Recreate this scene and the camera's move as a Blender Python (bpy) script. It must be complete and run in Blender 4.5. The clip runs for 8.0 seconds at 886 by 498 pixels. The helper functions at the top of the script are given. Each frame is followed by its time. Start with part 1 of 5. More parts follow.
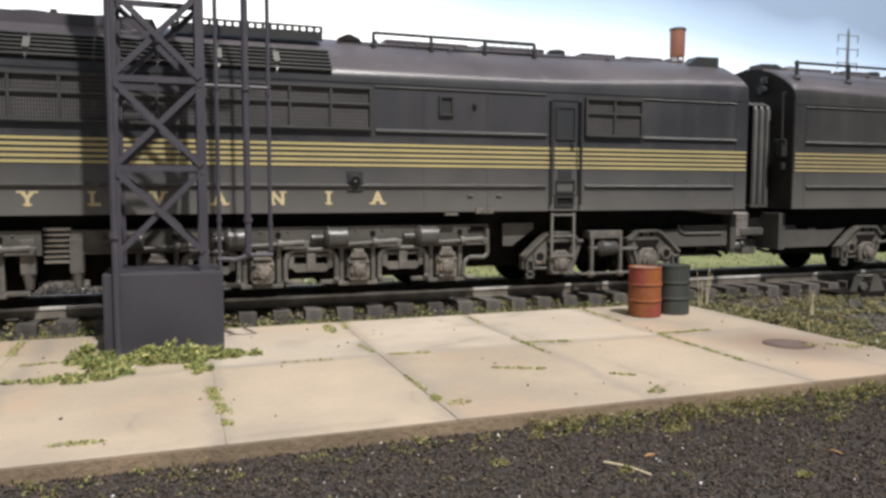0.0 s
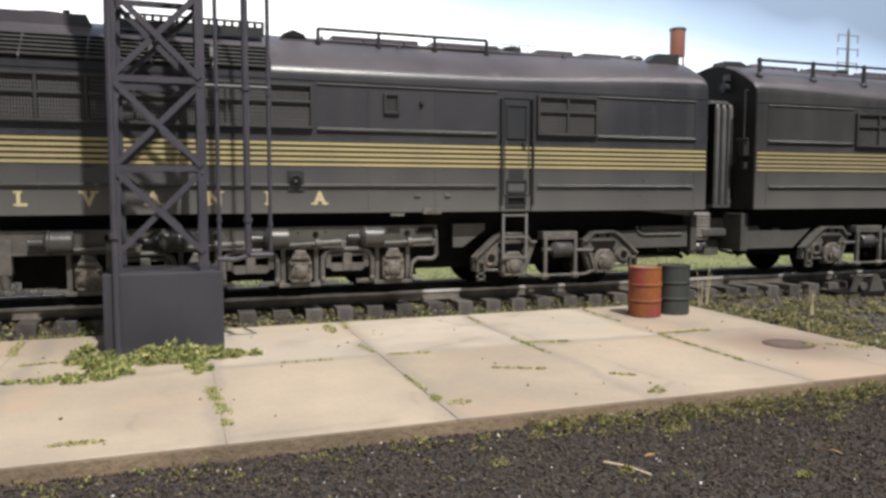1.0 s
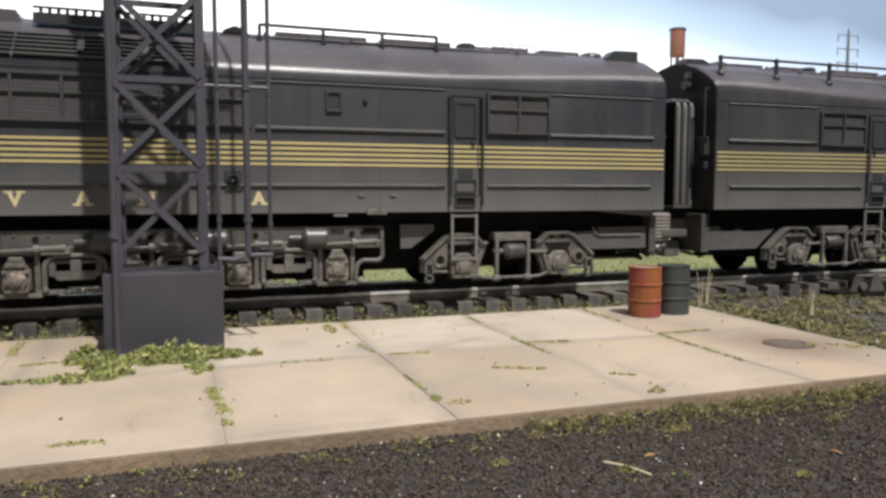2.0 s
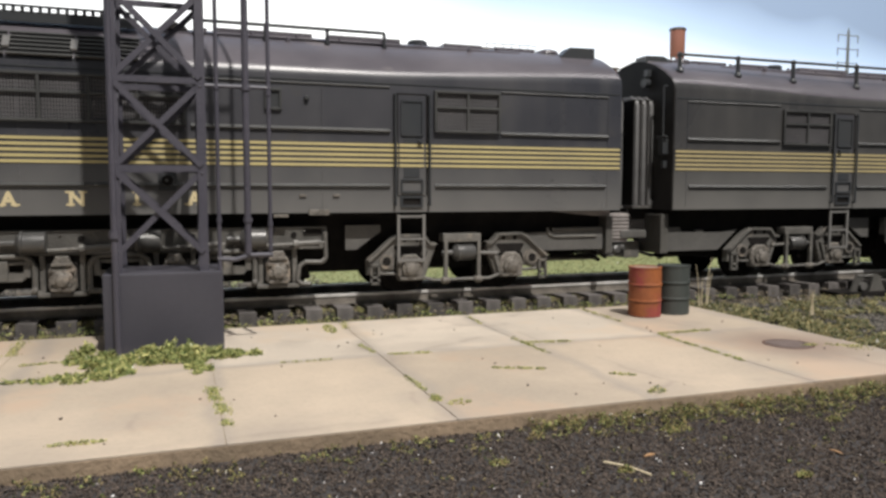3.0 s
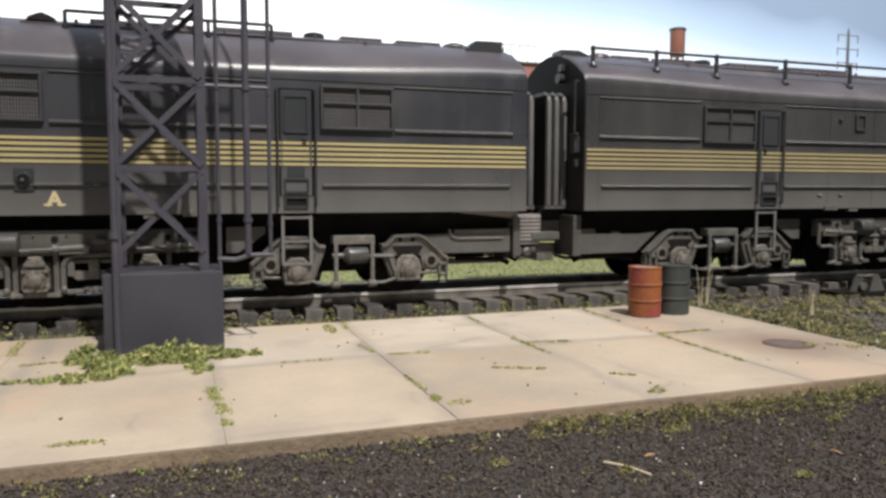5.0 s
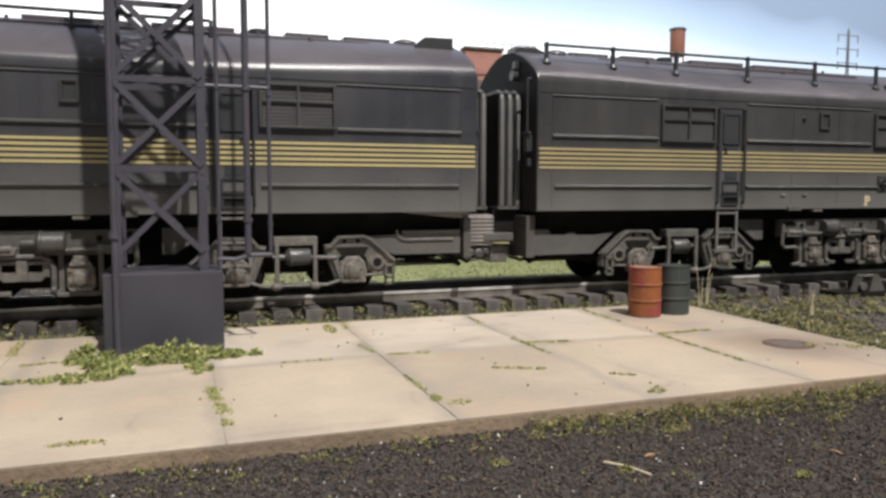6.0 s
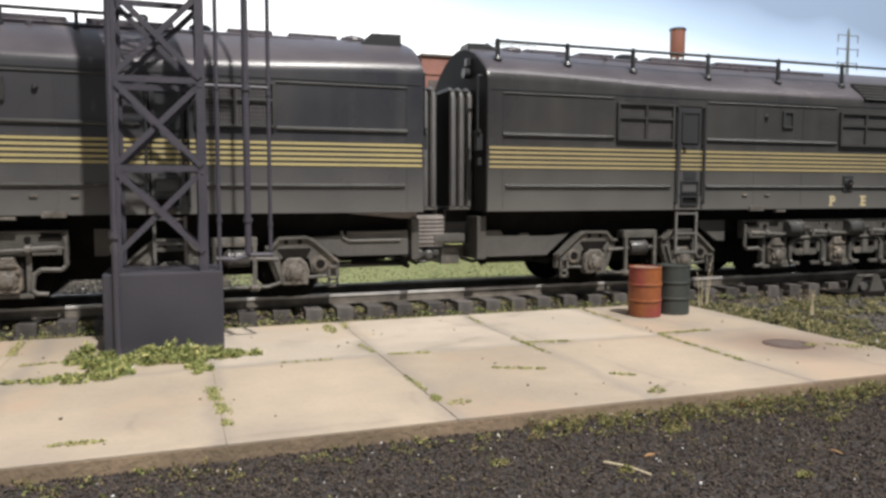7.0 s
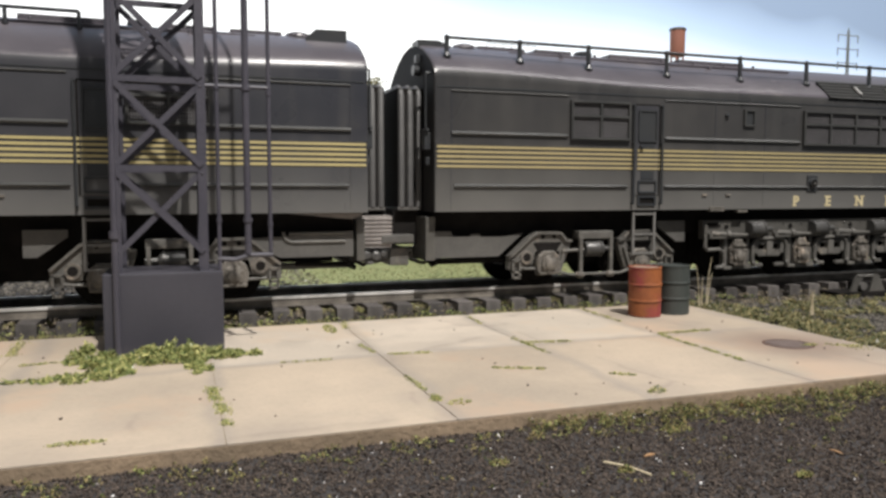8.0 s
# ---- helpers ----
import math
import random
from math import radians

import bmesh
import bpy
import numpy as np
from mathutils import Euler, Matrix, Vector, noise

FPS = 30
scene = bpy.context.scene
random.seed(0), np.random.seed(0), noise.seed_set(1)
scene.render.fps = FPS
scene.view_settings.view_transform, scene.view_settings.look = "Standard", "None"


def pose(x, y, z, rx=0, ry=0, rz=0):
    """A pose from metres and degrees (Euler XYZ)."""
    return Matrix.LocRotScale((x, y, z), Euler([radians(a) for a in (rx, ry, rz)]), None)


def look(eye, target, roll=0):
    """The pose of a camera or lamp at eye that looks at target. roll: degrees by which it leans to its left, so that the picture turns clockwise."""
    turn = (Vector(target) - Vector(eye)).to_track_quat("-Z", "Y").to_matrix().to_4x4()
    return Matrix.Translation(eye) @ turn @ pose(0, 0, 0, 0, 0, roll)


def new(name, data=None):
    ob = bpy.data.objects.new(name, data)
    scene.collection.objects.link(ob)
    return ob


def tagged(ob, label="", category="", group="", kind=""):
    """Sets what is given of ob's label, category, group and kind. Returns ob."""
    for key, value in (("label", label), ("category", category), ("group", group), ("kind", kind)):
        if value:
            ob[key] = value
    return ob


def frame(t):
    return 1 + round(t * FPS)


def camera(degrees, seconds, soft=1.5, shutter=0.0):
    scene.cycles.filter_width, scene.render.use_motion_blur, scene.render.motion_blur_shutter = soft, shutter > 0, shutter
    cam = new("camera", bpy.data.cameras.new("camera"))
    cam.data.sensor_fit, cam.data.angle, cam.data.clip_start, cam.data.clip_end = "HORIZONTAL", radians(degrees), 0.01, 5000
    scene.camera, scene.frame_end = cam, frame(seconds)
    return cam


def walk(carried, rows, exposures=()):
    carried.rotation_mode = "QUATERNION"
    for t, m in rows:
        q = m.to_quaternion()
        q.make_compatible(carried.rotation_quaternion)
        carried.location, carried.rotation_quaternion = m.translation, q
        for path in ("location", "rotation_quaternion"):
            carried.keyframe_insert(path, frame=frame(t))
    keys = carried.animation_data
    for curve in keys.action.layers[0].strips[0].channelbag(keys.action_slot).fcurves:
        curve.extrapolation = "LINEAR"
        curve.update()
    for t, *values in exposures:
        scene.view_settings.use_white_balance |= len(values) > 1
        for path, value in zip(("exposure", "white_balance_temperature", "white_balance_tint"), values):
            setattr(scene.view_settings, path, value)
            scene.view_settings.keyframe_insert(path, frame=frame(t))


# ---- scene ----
K = 1 / 90          # the layout is a small-scale model: one unit of the plan is 1/90 m
SPEED = 1.031       # plan units a second, towards -x

# ---- camera: stands still at the layout's edge ----
cam = camera(61.13, 8.0, soft=2.85)
EYE = Vector((0, 0, 1.925))
WAY = Vector((0.33010262, 0.94076589, -0.07740671))
HERE = look(EYE * K, (EYE + WAY * 10) * K, 0.05)
walk(cam, [(0.0, HERE), (8.0, HERE)], [(0.0, 0.06, 6500, 10), (8.0, 0.06, 6500, 10)])

# ---- light: a layout room with unseen lamps overhead, one an added fill ----
world = bpy.data.worlds.new("room_air")
scene.world = world
world.use_nodes = True
world.node_tree.nodes["Background"].inputs[0].default_value = (0.9, 0.95, 1.0, 1)
world.node_tree.nodes["Background"].inputs[1].default_value = 0.16


def lamp(name, eye, target, size, watts, colour, size_y=None):
    data = bpy.data.lights.new(name, "AREA")
    data.energy, data.color, data.size = watts, colour, size
    if size_y:
        data.shape, data.size_y = "RECTANGLE", size_y
    else:
        data.shape = "DISK"
    ob = new(name, data)
    ob.matrix_world = look(eye, target)
    return ob


lamp("spot_lamp", (0.118, -0.35, 0.79), (0.0, 0.14, 0.02), 0.018, 10.9, (1.0, 0.955, 0.9))
# Unseen fill, added to lift the shade and the roof's sheen.
lamp("fill_lamp", (0.5, -0.2, 1.0), (0.3, 0.14, 0.0), 1.0, 5.2, (1.0, 0.97, 0.95), 0.06)


# ---- materials ----
def material(name, colour, rough=0.7, metal=0.0, second=None, grain=8.0, amount=0.5, bump=0.0, fine=40.0,
             third=None, third_at=0.62, third_scale=2.5, random_by=0.0, specular=0.5):
    """Two noises mix colour and second; a third colour comes in patches; relief from the fine noise. Scales are per plan unit."""
    m = bpy.data.materials.new(name)
    m.use_nodes = True
    nt = m.node_tree
    nodes, links = nt.nodes, nt.links
    b = nodes["Principled BSDF"]
    b.inputs["Roughness"].default_value, b.inputs["Metallic"].default_value = rough, metal
    b.inputs["Specular IOR Level"].default_value = specular
    tc = nodes.new("ShaderNodeTexCoord")

    def noise_at(scale, detail=4.0, rough_=0.6):
        n = nodes.new("ShaderNodeTexNoise")
        n.inputs["Scale"].default_value, n.inputs["Detail"].default_value = scale / K, detail
        n.inputs["Roughness"].default_value = rough_
        links.new(tc.outputs["Object"], n.inputs["Vector"])
        return n

    def ramp(sock, lo, hi):
        r = nodes.new("ShaderNodeMapRange")
        r.inputs["From Min"].default_value, r.inputs["From Max"].default_value = lo, hi
        links.new(sock, r.inputs["Value"])
        return r.outputs["Result"]

    def mix(fac, a, c):
        x = nodes.new("ShaderNodeMix")
        x.data_type = "RGBA"
        if isinstance(fac, float):
            x.inputs["Factor"].default_value = fac
        else:
            links.new(fac, x.inputs["Factor"])
        for sock, v in ((x.inputs["A"], a), (x.inputs["B"], c)):
            if isinstance(v, tuple):
                sock.default_value = (*v, 1)
            else:
                links.new(v, sock)
        return x.outputs["Result"]

    second = second or tuple(c * (1 - 0.45 * amount) for c in colour)
    n1, n2 = noise_at(grain), noise_at(fine, 3.0, 0.7)
    col = mix(ramp(n1.outputs["Fac"], 0.3, 0.7), colour, second)
    dark = tuple(c * 0.6 for c in second)
    f2 = nodes.new("ShaderNodeMath")
    f2.operation = "MULTIPLY"
    f2.inputs[1].default_value = amount
    links.new(ramp(n2.outputs["Fac"], 0.45, 0.8), f2.inputs[0])
    col = mix(f2.outputs[0], col, dark)
    if third:
        n3 = noise_at(third_scale, 6.0, 0.65)
        col = mix(ramp(n3.outputs["Fac"], third_at, third_at + 0.1), col, third)
    if random_by:
        oi = nodes.new("ShaderNodeObjectInfo")
        hsv = nodes.new("ShaderNodeHueSaturation")
        mr = nodes.new("ShaderNodeMapRange")
        mr.inputs["To Min"].default_value, mr.inputs["To Max"].default_value = 1 - random_by, 1 + random_by
        links.new(oi.outputs["Random"], mr.inputs["Value"])
        links.new(mr.outputs["Result"], hsv.inputs["Value"])
        links.new(col, hsv.inputs["Color"])
        col = hsv.outputs["Color"]
    links.new(col, b.inputs["Base Color"])
    rr = nodes.new("ShaderNodeMapRange")
    rr.inputs["To Min"].default_value, rr.inputs["To Max"].default_value = max(rough - 0.1, 0.05), min(rough + 0.12, 1)
    links.new(n1.outputs["Fac"], rr.inputs["Value"])
    links.new(rr.outputs["Result"], b.inputs["Roughness"])
    if bump:
        bp = nodes.new("ShaderNodeBump")
        bp.inputs["Strength"].default_value, bp.inputs["Distance"].default_value = 0.6, bump * K
        links.new(n2.outputs["Fac"], bp.inputs["Height"])
        links.new(bp.outputs["Normal"], b.inputs["Normal"])
    return m


PAINT = material("weathered_dark_green_paint", (0.032, 0.036, 0.042), 0.34, 0, (0.046, 0.047, 0.047), 0.7, 0.25, 0.004, 30, third=(0.07, 0.066, 0.06), third_at=0.66, third_scale=0.9)
def body_material(name="dusty_lit_body_paint", colour=(0.029, 0.031, 0.039), second=(0.064, 0.063, 0.069)):
    """Body paint, paler down the skirt in an uneven line: road dust, plus light off the slabs put into the colour."""
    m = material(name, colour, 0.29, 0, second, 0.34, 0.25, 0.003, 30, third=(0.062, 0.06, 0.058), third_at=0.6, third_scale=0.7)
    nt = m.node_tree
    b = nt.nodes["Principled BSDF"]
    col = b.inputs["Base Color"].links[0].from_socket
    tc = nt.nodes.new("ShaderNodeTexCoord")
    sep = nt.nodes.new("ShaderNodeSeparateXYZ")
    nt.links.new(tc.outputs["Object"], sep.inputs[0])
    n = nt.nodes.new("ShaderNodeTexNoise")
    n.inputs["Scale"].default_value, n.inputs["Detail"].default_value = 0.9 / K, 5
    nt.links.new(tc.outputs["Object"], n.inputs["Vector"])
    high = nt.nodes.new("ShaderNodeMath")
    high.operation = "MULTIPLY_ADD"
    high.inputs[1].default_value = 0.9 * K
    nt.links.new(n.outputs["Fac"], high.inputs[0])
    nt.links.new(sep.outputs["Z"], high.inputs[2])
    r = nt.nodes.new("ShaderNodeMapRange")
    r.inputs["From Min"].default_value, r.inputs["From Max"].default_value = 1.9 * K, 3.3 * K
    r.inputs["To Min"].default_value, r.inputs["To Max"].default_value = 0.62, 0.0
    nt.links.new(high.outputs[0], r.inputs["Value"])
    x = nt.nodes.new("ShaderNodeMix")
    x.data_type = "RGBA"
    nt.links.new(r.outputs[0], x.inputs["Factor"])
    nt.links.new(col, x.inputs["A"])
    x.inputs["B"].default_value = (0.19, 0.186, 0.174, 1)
    # rain streaks run down the sides
    mp = nt.nodes.new("ShaderNodeMapping")
    mp.inputs["Scale"].default_value = (3.2, 1.0, 0.22)
    nt.links.new(tc.outputs["Object"], mp.inputs["Vector"])
    ns = nt.nodes.new("ShaderNodeTexNoise")
    ns.inputs["Scale"].default_value, ns.inputs["Detail"].default_value = 1.1 / K, 6
    nt.links.new(mp.outputs["Vector"], ns.inputs["Vector"])
    rs = nt.nodes.new("ShaderNodeMapRange")
    rs.inputs["From Min"].default_value, rs.inputs["From Max"].default_value = 0.48, 0.78
    rs.inputs["To Max"].default_value = 0.17
    nt.links.new(ns.outputs["Fac"], rs.inputs["Value"])
    y = nt.nodes.new("ShaderNodeMix")
    y.data_type = "RGBA"
    nt.links.new(rs.outputs[0], y.inputs["Factor"])
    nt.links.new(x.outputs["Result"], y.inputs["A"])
    y.inputs["B"].default_value = (0.12, 0.116, 0.108, 1)
    nt.links.new(y.outputs["Result"], b.inputs["Base Color"])
    return m


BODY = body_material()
BODY_OLIVE = body_material("olive_dusty_lit_body_paint", (0.033, 0.033, 0.035), (0.07, 0.067, 0.064))
# Paler paint for raised edges, with their highlight put into the colour.
RIB = material("lit_edge_paint", (0.038, 0.039, 0.039), 0.4, 0, (0.06, 0.06, 0.058), 1.5, 0.4, 0.004, 25)
ROOF = material("lit_roof_paint", (0.068, 0.062, 0.073), 0.32, 0, (0.115, 0.105, 0.118), 0.6, 0.4, 0.006, 25, third=(0.15, 0.135, 0.14), third_at=0.6, third_scale=1.1)
# Duller stripe for the second locomotive: its sheen is put into the colour.
STRIPE_SHEEN = material("sheen_dulled_yellow_stripe_paint", (0.42, 0.345, 0.17), 0.5, 0, (0.33, 0.275, 0.15), 1.0, 0.3, 0, 25)
STRIPE = material("yellow_stripe_paint", (0.5, 0.42, 0.19), 0.55, 0, (0.4, 0.34, 0.17), 1.2, 0.3, 0, 25)
LETTER = material("cream_lettering", (0.62, 0.54, 0.33), 0.6, 0, (0.52, 0.42, 0.24), 3, 0.4, 0, 40)
GRIME = material("grimy_grey_metal", (0.09, 0.087, 0.08), 0.45, 0.1, (0.17, 0.162, 0.147), 2.6, 0.6, 0.03, 18, third=(0.24, 0.21, 0.175), third_at=0.58, third_scale=2.2)
SHEET = material("dusty_grey_sheet", (0.12, 0.115, 0.108), 0.6, 0, (0.085, 0.082, 0.077), 2.0, 0.4, 0.006, 20)
BLACK = material("underframe_and_shade_black", (0.01, 0.0095, 0.009), 0.75, 0, (0.02, 0.018, 0.017), 3, 0.3, specular=0.08)
DUSTY = material("dusty_axle_box_metal", (0.21, 0.19, 0.165), 0.55, 0.1, (0.1, 0.092, 0.08), 4.0, 0.6, 0.05, 16, third=(0.3, 0.25, 0.2), third_at=0.55, third_scale=3)
CYLINDER = material("oily_dark_grey_paint", (0.06, 0.06, 0.06), 0.32, 0.2, (0.1, 0.097, 0.092), 3.0, 0.4, 0.01, 22)
STEP = material("worn_step_and_light_wedge", (0.34, 0.31, 0.295), 0.6, 0.1, (0.22, 0.2, 0.19), 3, 0.5, 0.02, 18)
LADDER = material("worn_pale_grey_step", (0.21, 0.205, 0.195), 0.5, 0.1, (0.15, 0.145, 0.138), 3, 0.4)
BEAM = material("grimy_dark_frame", (0.07, 0.067, 0.062), 0.5, 0.1, (0.12, 0.115, 0.104), 1.8, 0.5, 0.02, 22, third=(0.14, 0.125, 0.105), third_at=0.6, third_scale=1.8)
RUBBER = material("grey_rubber_folds", (0.085, 0.084, 0.085), 0.5, 0, (0.12, 0.118, 0.116), 2, 0.4, 0.004, 20)
ENDP = material("dark_end_paint", (0.026, 0.025, 0.026), 0.7, 0, (0.042, 0.04, 0.038), 1.5, 0.3, specular=0.2)
STEELGREY = material("blue_grey_tower_paint", (0.052, 0.05, 0.066), 0.5, 0, (0.07, 0.066, 0.083), 1.5, 0.3, 0.008, 18)
BASE = material("blue_grey_base_paint", (0.042, 0.041, 0.053), 0.55, 0, (0.055, 0.053, 0.066), 0.9, 0.25, 0.003, 14, third=(0.07, 0.067, 0.072), third_at=0.7, third_scale=1.4)
CONCRETE_EDGE = material("dirty_concrete_edge", (0.33, 0.245, 0.165), 0.9, 0, (0.21, 0.16, 0.11), 1.5, 0.5, 0.03, 14)
JOINT = material("joint_dirt", (0.42, 0.35, 0.26), 0.95, 0, (0.3, 0.25, 0.18), 2, 0.4)
CINDER = material("dark_cinder", (0.05, 0.045, 0.044), 0.95, 0, (0.03, 0.028, 0.029), 2.2, 0.8, 0.05, 12, third=(0.075, 0.066, 0.057), third_at=0.6, third_scale=1.2)
EARTH = material("dark_ballast_earth", (0.1, 0.088, 0.075), 0.95, 0, (0.055, 0.05, 0.046), 3, 0.8, 0.05, 10)
TIE = material("dark_wooden_tie", (0.15, 0.137, 0.13), 0.65, 0, (0.075, 0.068, 0.064), 4, 0.5, 0.02, 24, random_by=0.35)
RAILSIDE = material("weathered_rail_side", (0.28, 0.255, 0.22), 0.6, 0.3, (0.13, 0.115, 0.1), 3, 0.4)
RAILTOP = material("polished_rail_head", (0.8, 0.78, 0.75), 0.4, 0.25, (0.4, 0.39, 0.37), 3, 0.3)
RUST = material("rusty_orange_drum_paint", (0.31, 0.1, 0.03), 0.6, 0, (0.2, 0.062, 0.028), 1.6, 0.5, 0.006, 14, third=(0.25, 0.045, 0.042), third_at=0.48, third_scale=1.2)
DRUMLID = material("dusty_drum_lid", (0.3, 0.22, 0.17), 0.8, 0, (0.2, 0.13, 0.1), 2, 0.4)
HOOP = material("dark_rust_hoop", (0.1, 0.05, 0.035), 0.7, 0, (0.07, 0.03, 0.02), 3, 0.4)
DRUMGREEN = material("dark_green_drum_paint", (0.042, 0.052, 0.05), 0.5, 0, (0.055, 0.06, 0.056), 2, 0.4, 0.004, 20)
MESHDARK = material("black_screen_backing", (0.012, 0.012, 0.012), 0.9, specular=0.05)
SCREEN = material("grey_screen_wire", (0.125, 0.12, 0.124), 0.5, 0.2, (0.085, 0.082, 0.085), 1.2, 0.3)
BRIGHT = material("bright_metal_clip", (0.6, 0.58, 0.55), 0.3, 0.9)
STRAW = material("dry_straw_stem", (0.6, 0.52, 0.36), 0.8, 0, (0.5, 0.42, 0.28), 4, 0.3)
LEAF = material("tan_dry_leaf", (0.4, 0.24, 0.12), 0.8, 0, (0.3, 0.17, 0.08), 4, 0.3)
FIELD = material("green_field_flock", (0.27, 0.29, 0.12), 0.95, 0, (0.19, 0.22, 0.085), 1.5, 0.6, 0.04, 8)
REDBRICK = material("faded_red_brick", (0.4, 0.2, 0.17), 0.85, 0, (0.33, 0.16, 0.135), 1.5, 0.4, 0, 10, random_by=0.12)
REDTANK = material("red_oxide_tank_paint", (0.4, 0.175, 0.135), 0.7, 0, (0.34, 0.14, 0.1), 0.5, 0.3)
SLATE = material("grey_roofing", (0.16, 0.14, 0.13), 0.85, 0, (0.12, 0.1, 0.1), 1.0, 0.4)
PALE = material("pale_grey_pylon_paint", (0.3, 0.32, 0.34), 0.7)
IRON = material("rusty_iron_cover", (0.15, 0.115, 0.105), 0.85, 0.0, (0.12, 0.09, 0.08), 3, 0.5, 0.01, 15)


# ---- mesh helpers, all in plan units ----
def thing(name, label, category, group="", kind=""):
    return tagged(new(name), label, category, group, kind)


def mesh_of(name, bm, mat, smooth=False):
    me = bpy.data.meshes.new(name)
    bmesh.ops.recalc_face_normals(bm, faces=bm.faces[:])
    bmesh.ops.scale(bm, vec=(K, K, K), verts=bm.verts[:])
    bm.to_mesh(me)
    bm.free()
    me.materials.append(mat)
    if smooth:
        me.polygons.foreach_set("use_smooth", [True] * len(me.polygons))
        me.set_sharp_from_angle(angle=radians(38))
    return me


def part(name, bm, mat, parent=None, label="", smooth=False):
    ob = new(name, mesh_of(name, bm, mat, smooth))
    if parent:
        ob.parent = parent
    return tagged(ob, label)


def place(ob, x, y, z, rz=0, rx=0, ry=0):
    ob.matrix_basis = pose(x * K, y * K, z * K, rx, ry, rz)
    return ob


def box(bm, x0, x1, y0, y1, z0, z1, bevel=0.0):
    r = bmesh.ops.create_cube(bm, size=1)
    vs = r["verts"]
    for v in vs:
        v.co = Vector(((x0 + x1) / 2 + v.co.x * (x1 - x0), (y0 + y1) / 2 + v.co.y * (y1 - y0), (z0 + z1) / 2 + v.co.z * (z1 - z0)))
    if bevel:
        es = list({e for v in vs for e in v.link_edges})
        bmesh.ops.bevel(bm, geom=es, offset=bevel, segments=2, affect="EDGES", profile=0.7)
    return bm


def boxes(*specs, bevel=0.0):
    bm = bmesh.new()
    for s in specs:
        box(bm, *s, bevel=bevel)
    return bm


def rod(bm, a, b, r, n=10, r2=None):
    """A round bar from a to b."""
    a, b = Vector(a), Vector(b)
    d = b - a
    m = Matrix.Translation((a + b) / 2) @ d.to_track_quat("Z", "Y").to_matrix().to_4x4()
    bmesh.ops.create_cone(bm, cap_ends=True, segments=n, radius1=r, radius2=r if r2 is None else r2, depth=d.length, matrix=m)
    return bm


def bar(bm, a, b, w, h, up=(0, 1, 0)):
    """A square bar from a to b, w across and h along up."""
    a, b = Vector(a), Vector(b)
    z = (b - a).normalized()
    y = (Vector(up) - z * Vector(up).dot(z)).normalized()
    x = y.cross(z)
    vs = [bm.verts.new(p + x * sx * w / 2 + y * sy * h / 2) for p in (a, b) for sx, sy in ((-1, -1), (1, -1), (1, 1), (-1, 1))]
    for i in range(4):
        bm.faces.new((vs[i], vs[(i + 1) % 4], vs[4 + (i + 1) % 4], vs[4 + i]))
    bm.faces.new(vs[3::-1])
    bm.faces.new(vs[4:])
    return bm


def lathe(bm, profile, n=24, at=(0, 0, 0), axis="Z"):
    """Turns (radius, height) pairs about an axis."""
    rings = []
    for r, h in profile:
        ring = []
        for i in range(n):
            a = 2 * math.pi * i / n
            c, s = r * math.cos(a), r * math.sin(a)
            p = (c, s, h) if axis == "Z" else (h, c, s) if axis == "X" else (c, h, s)
            ring.append(bm.verts.new(Vector(at) + Vector(p)))
        rings.append(ring)
    for lo, hi in zip(rings, rings[1:]):
        for i in range(n):
            bm.faces.new((lo[i], lo[(i + 1) % n], hi[(i + 1) % n], hi[i]))
    bm.faces.new(rings[0][::-1])
    bm.faces.new(rings[-1])
    return bm


def extrude(bm, outline, y0, y1):
    """A plate with an outline of (x, z), from y0 to y1."""
    front = [bm.verts.new((x, y0, z)) for x, z in outline]
    back = [bm.verts.new((x, y1, z)) for x, z in outline]
    n = len(outline)
    bm.faces.new(front)
    bm.faces.new(back[::-1])
    for i in range(n):
        bm.faces.new((front[i], back[i], back[(i + 1) % n], front[(i + 1) % n]))
    return bm


def bent_rod(bm, pts, r, n=8):
    for a, b in zip(pts, pts[1:]):
        rod(bm, a, b, r, n)
    return bm


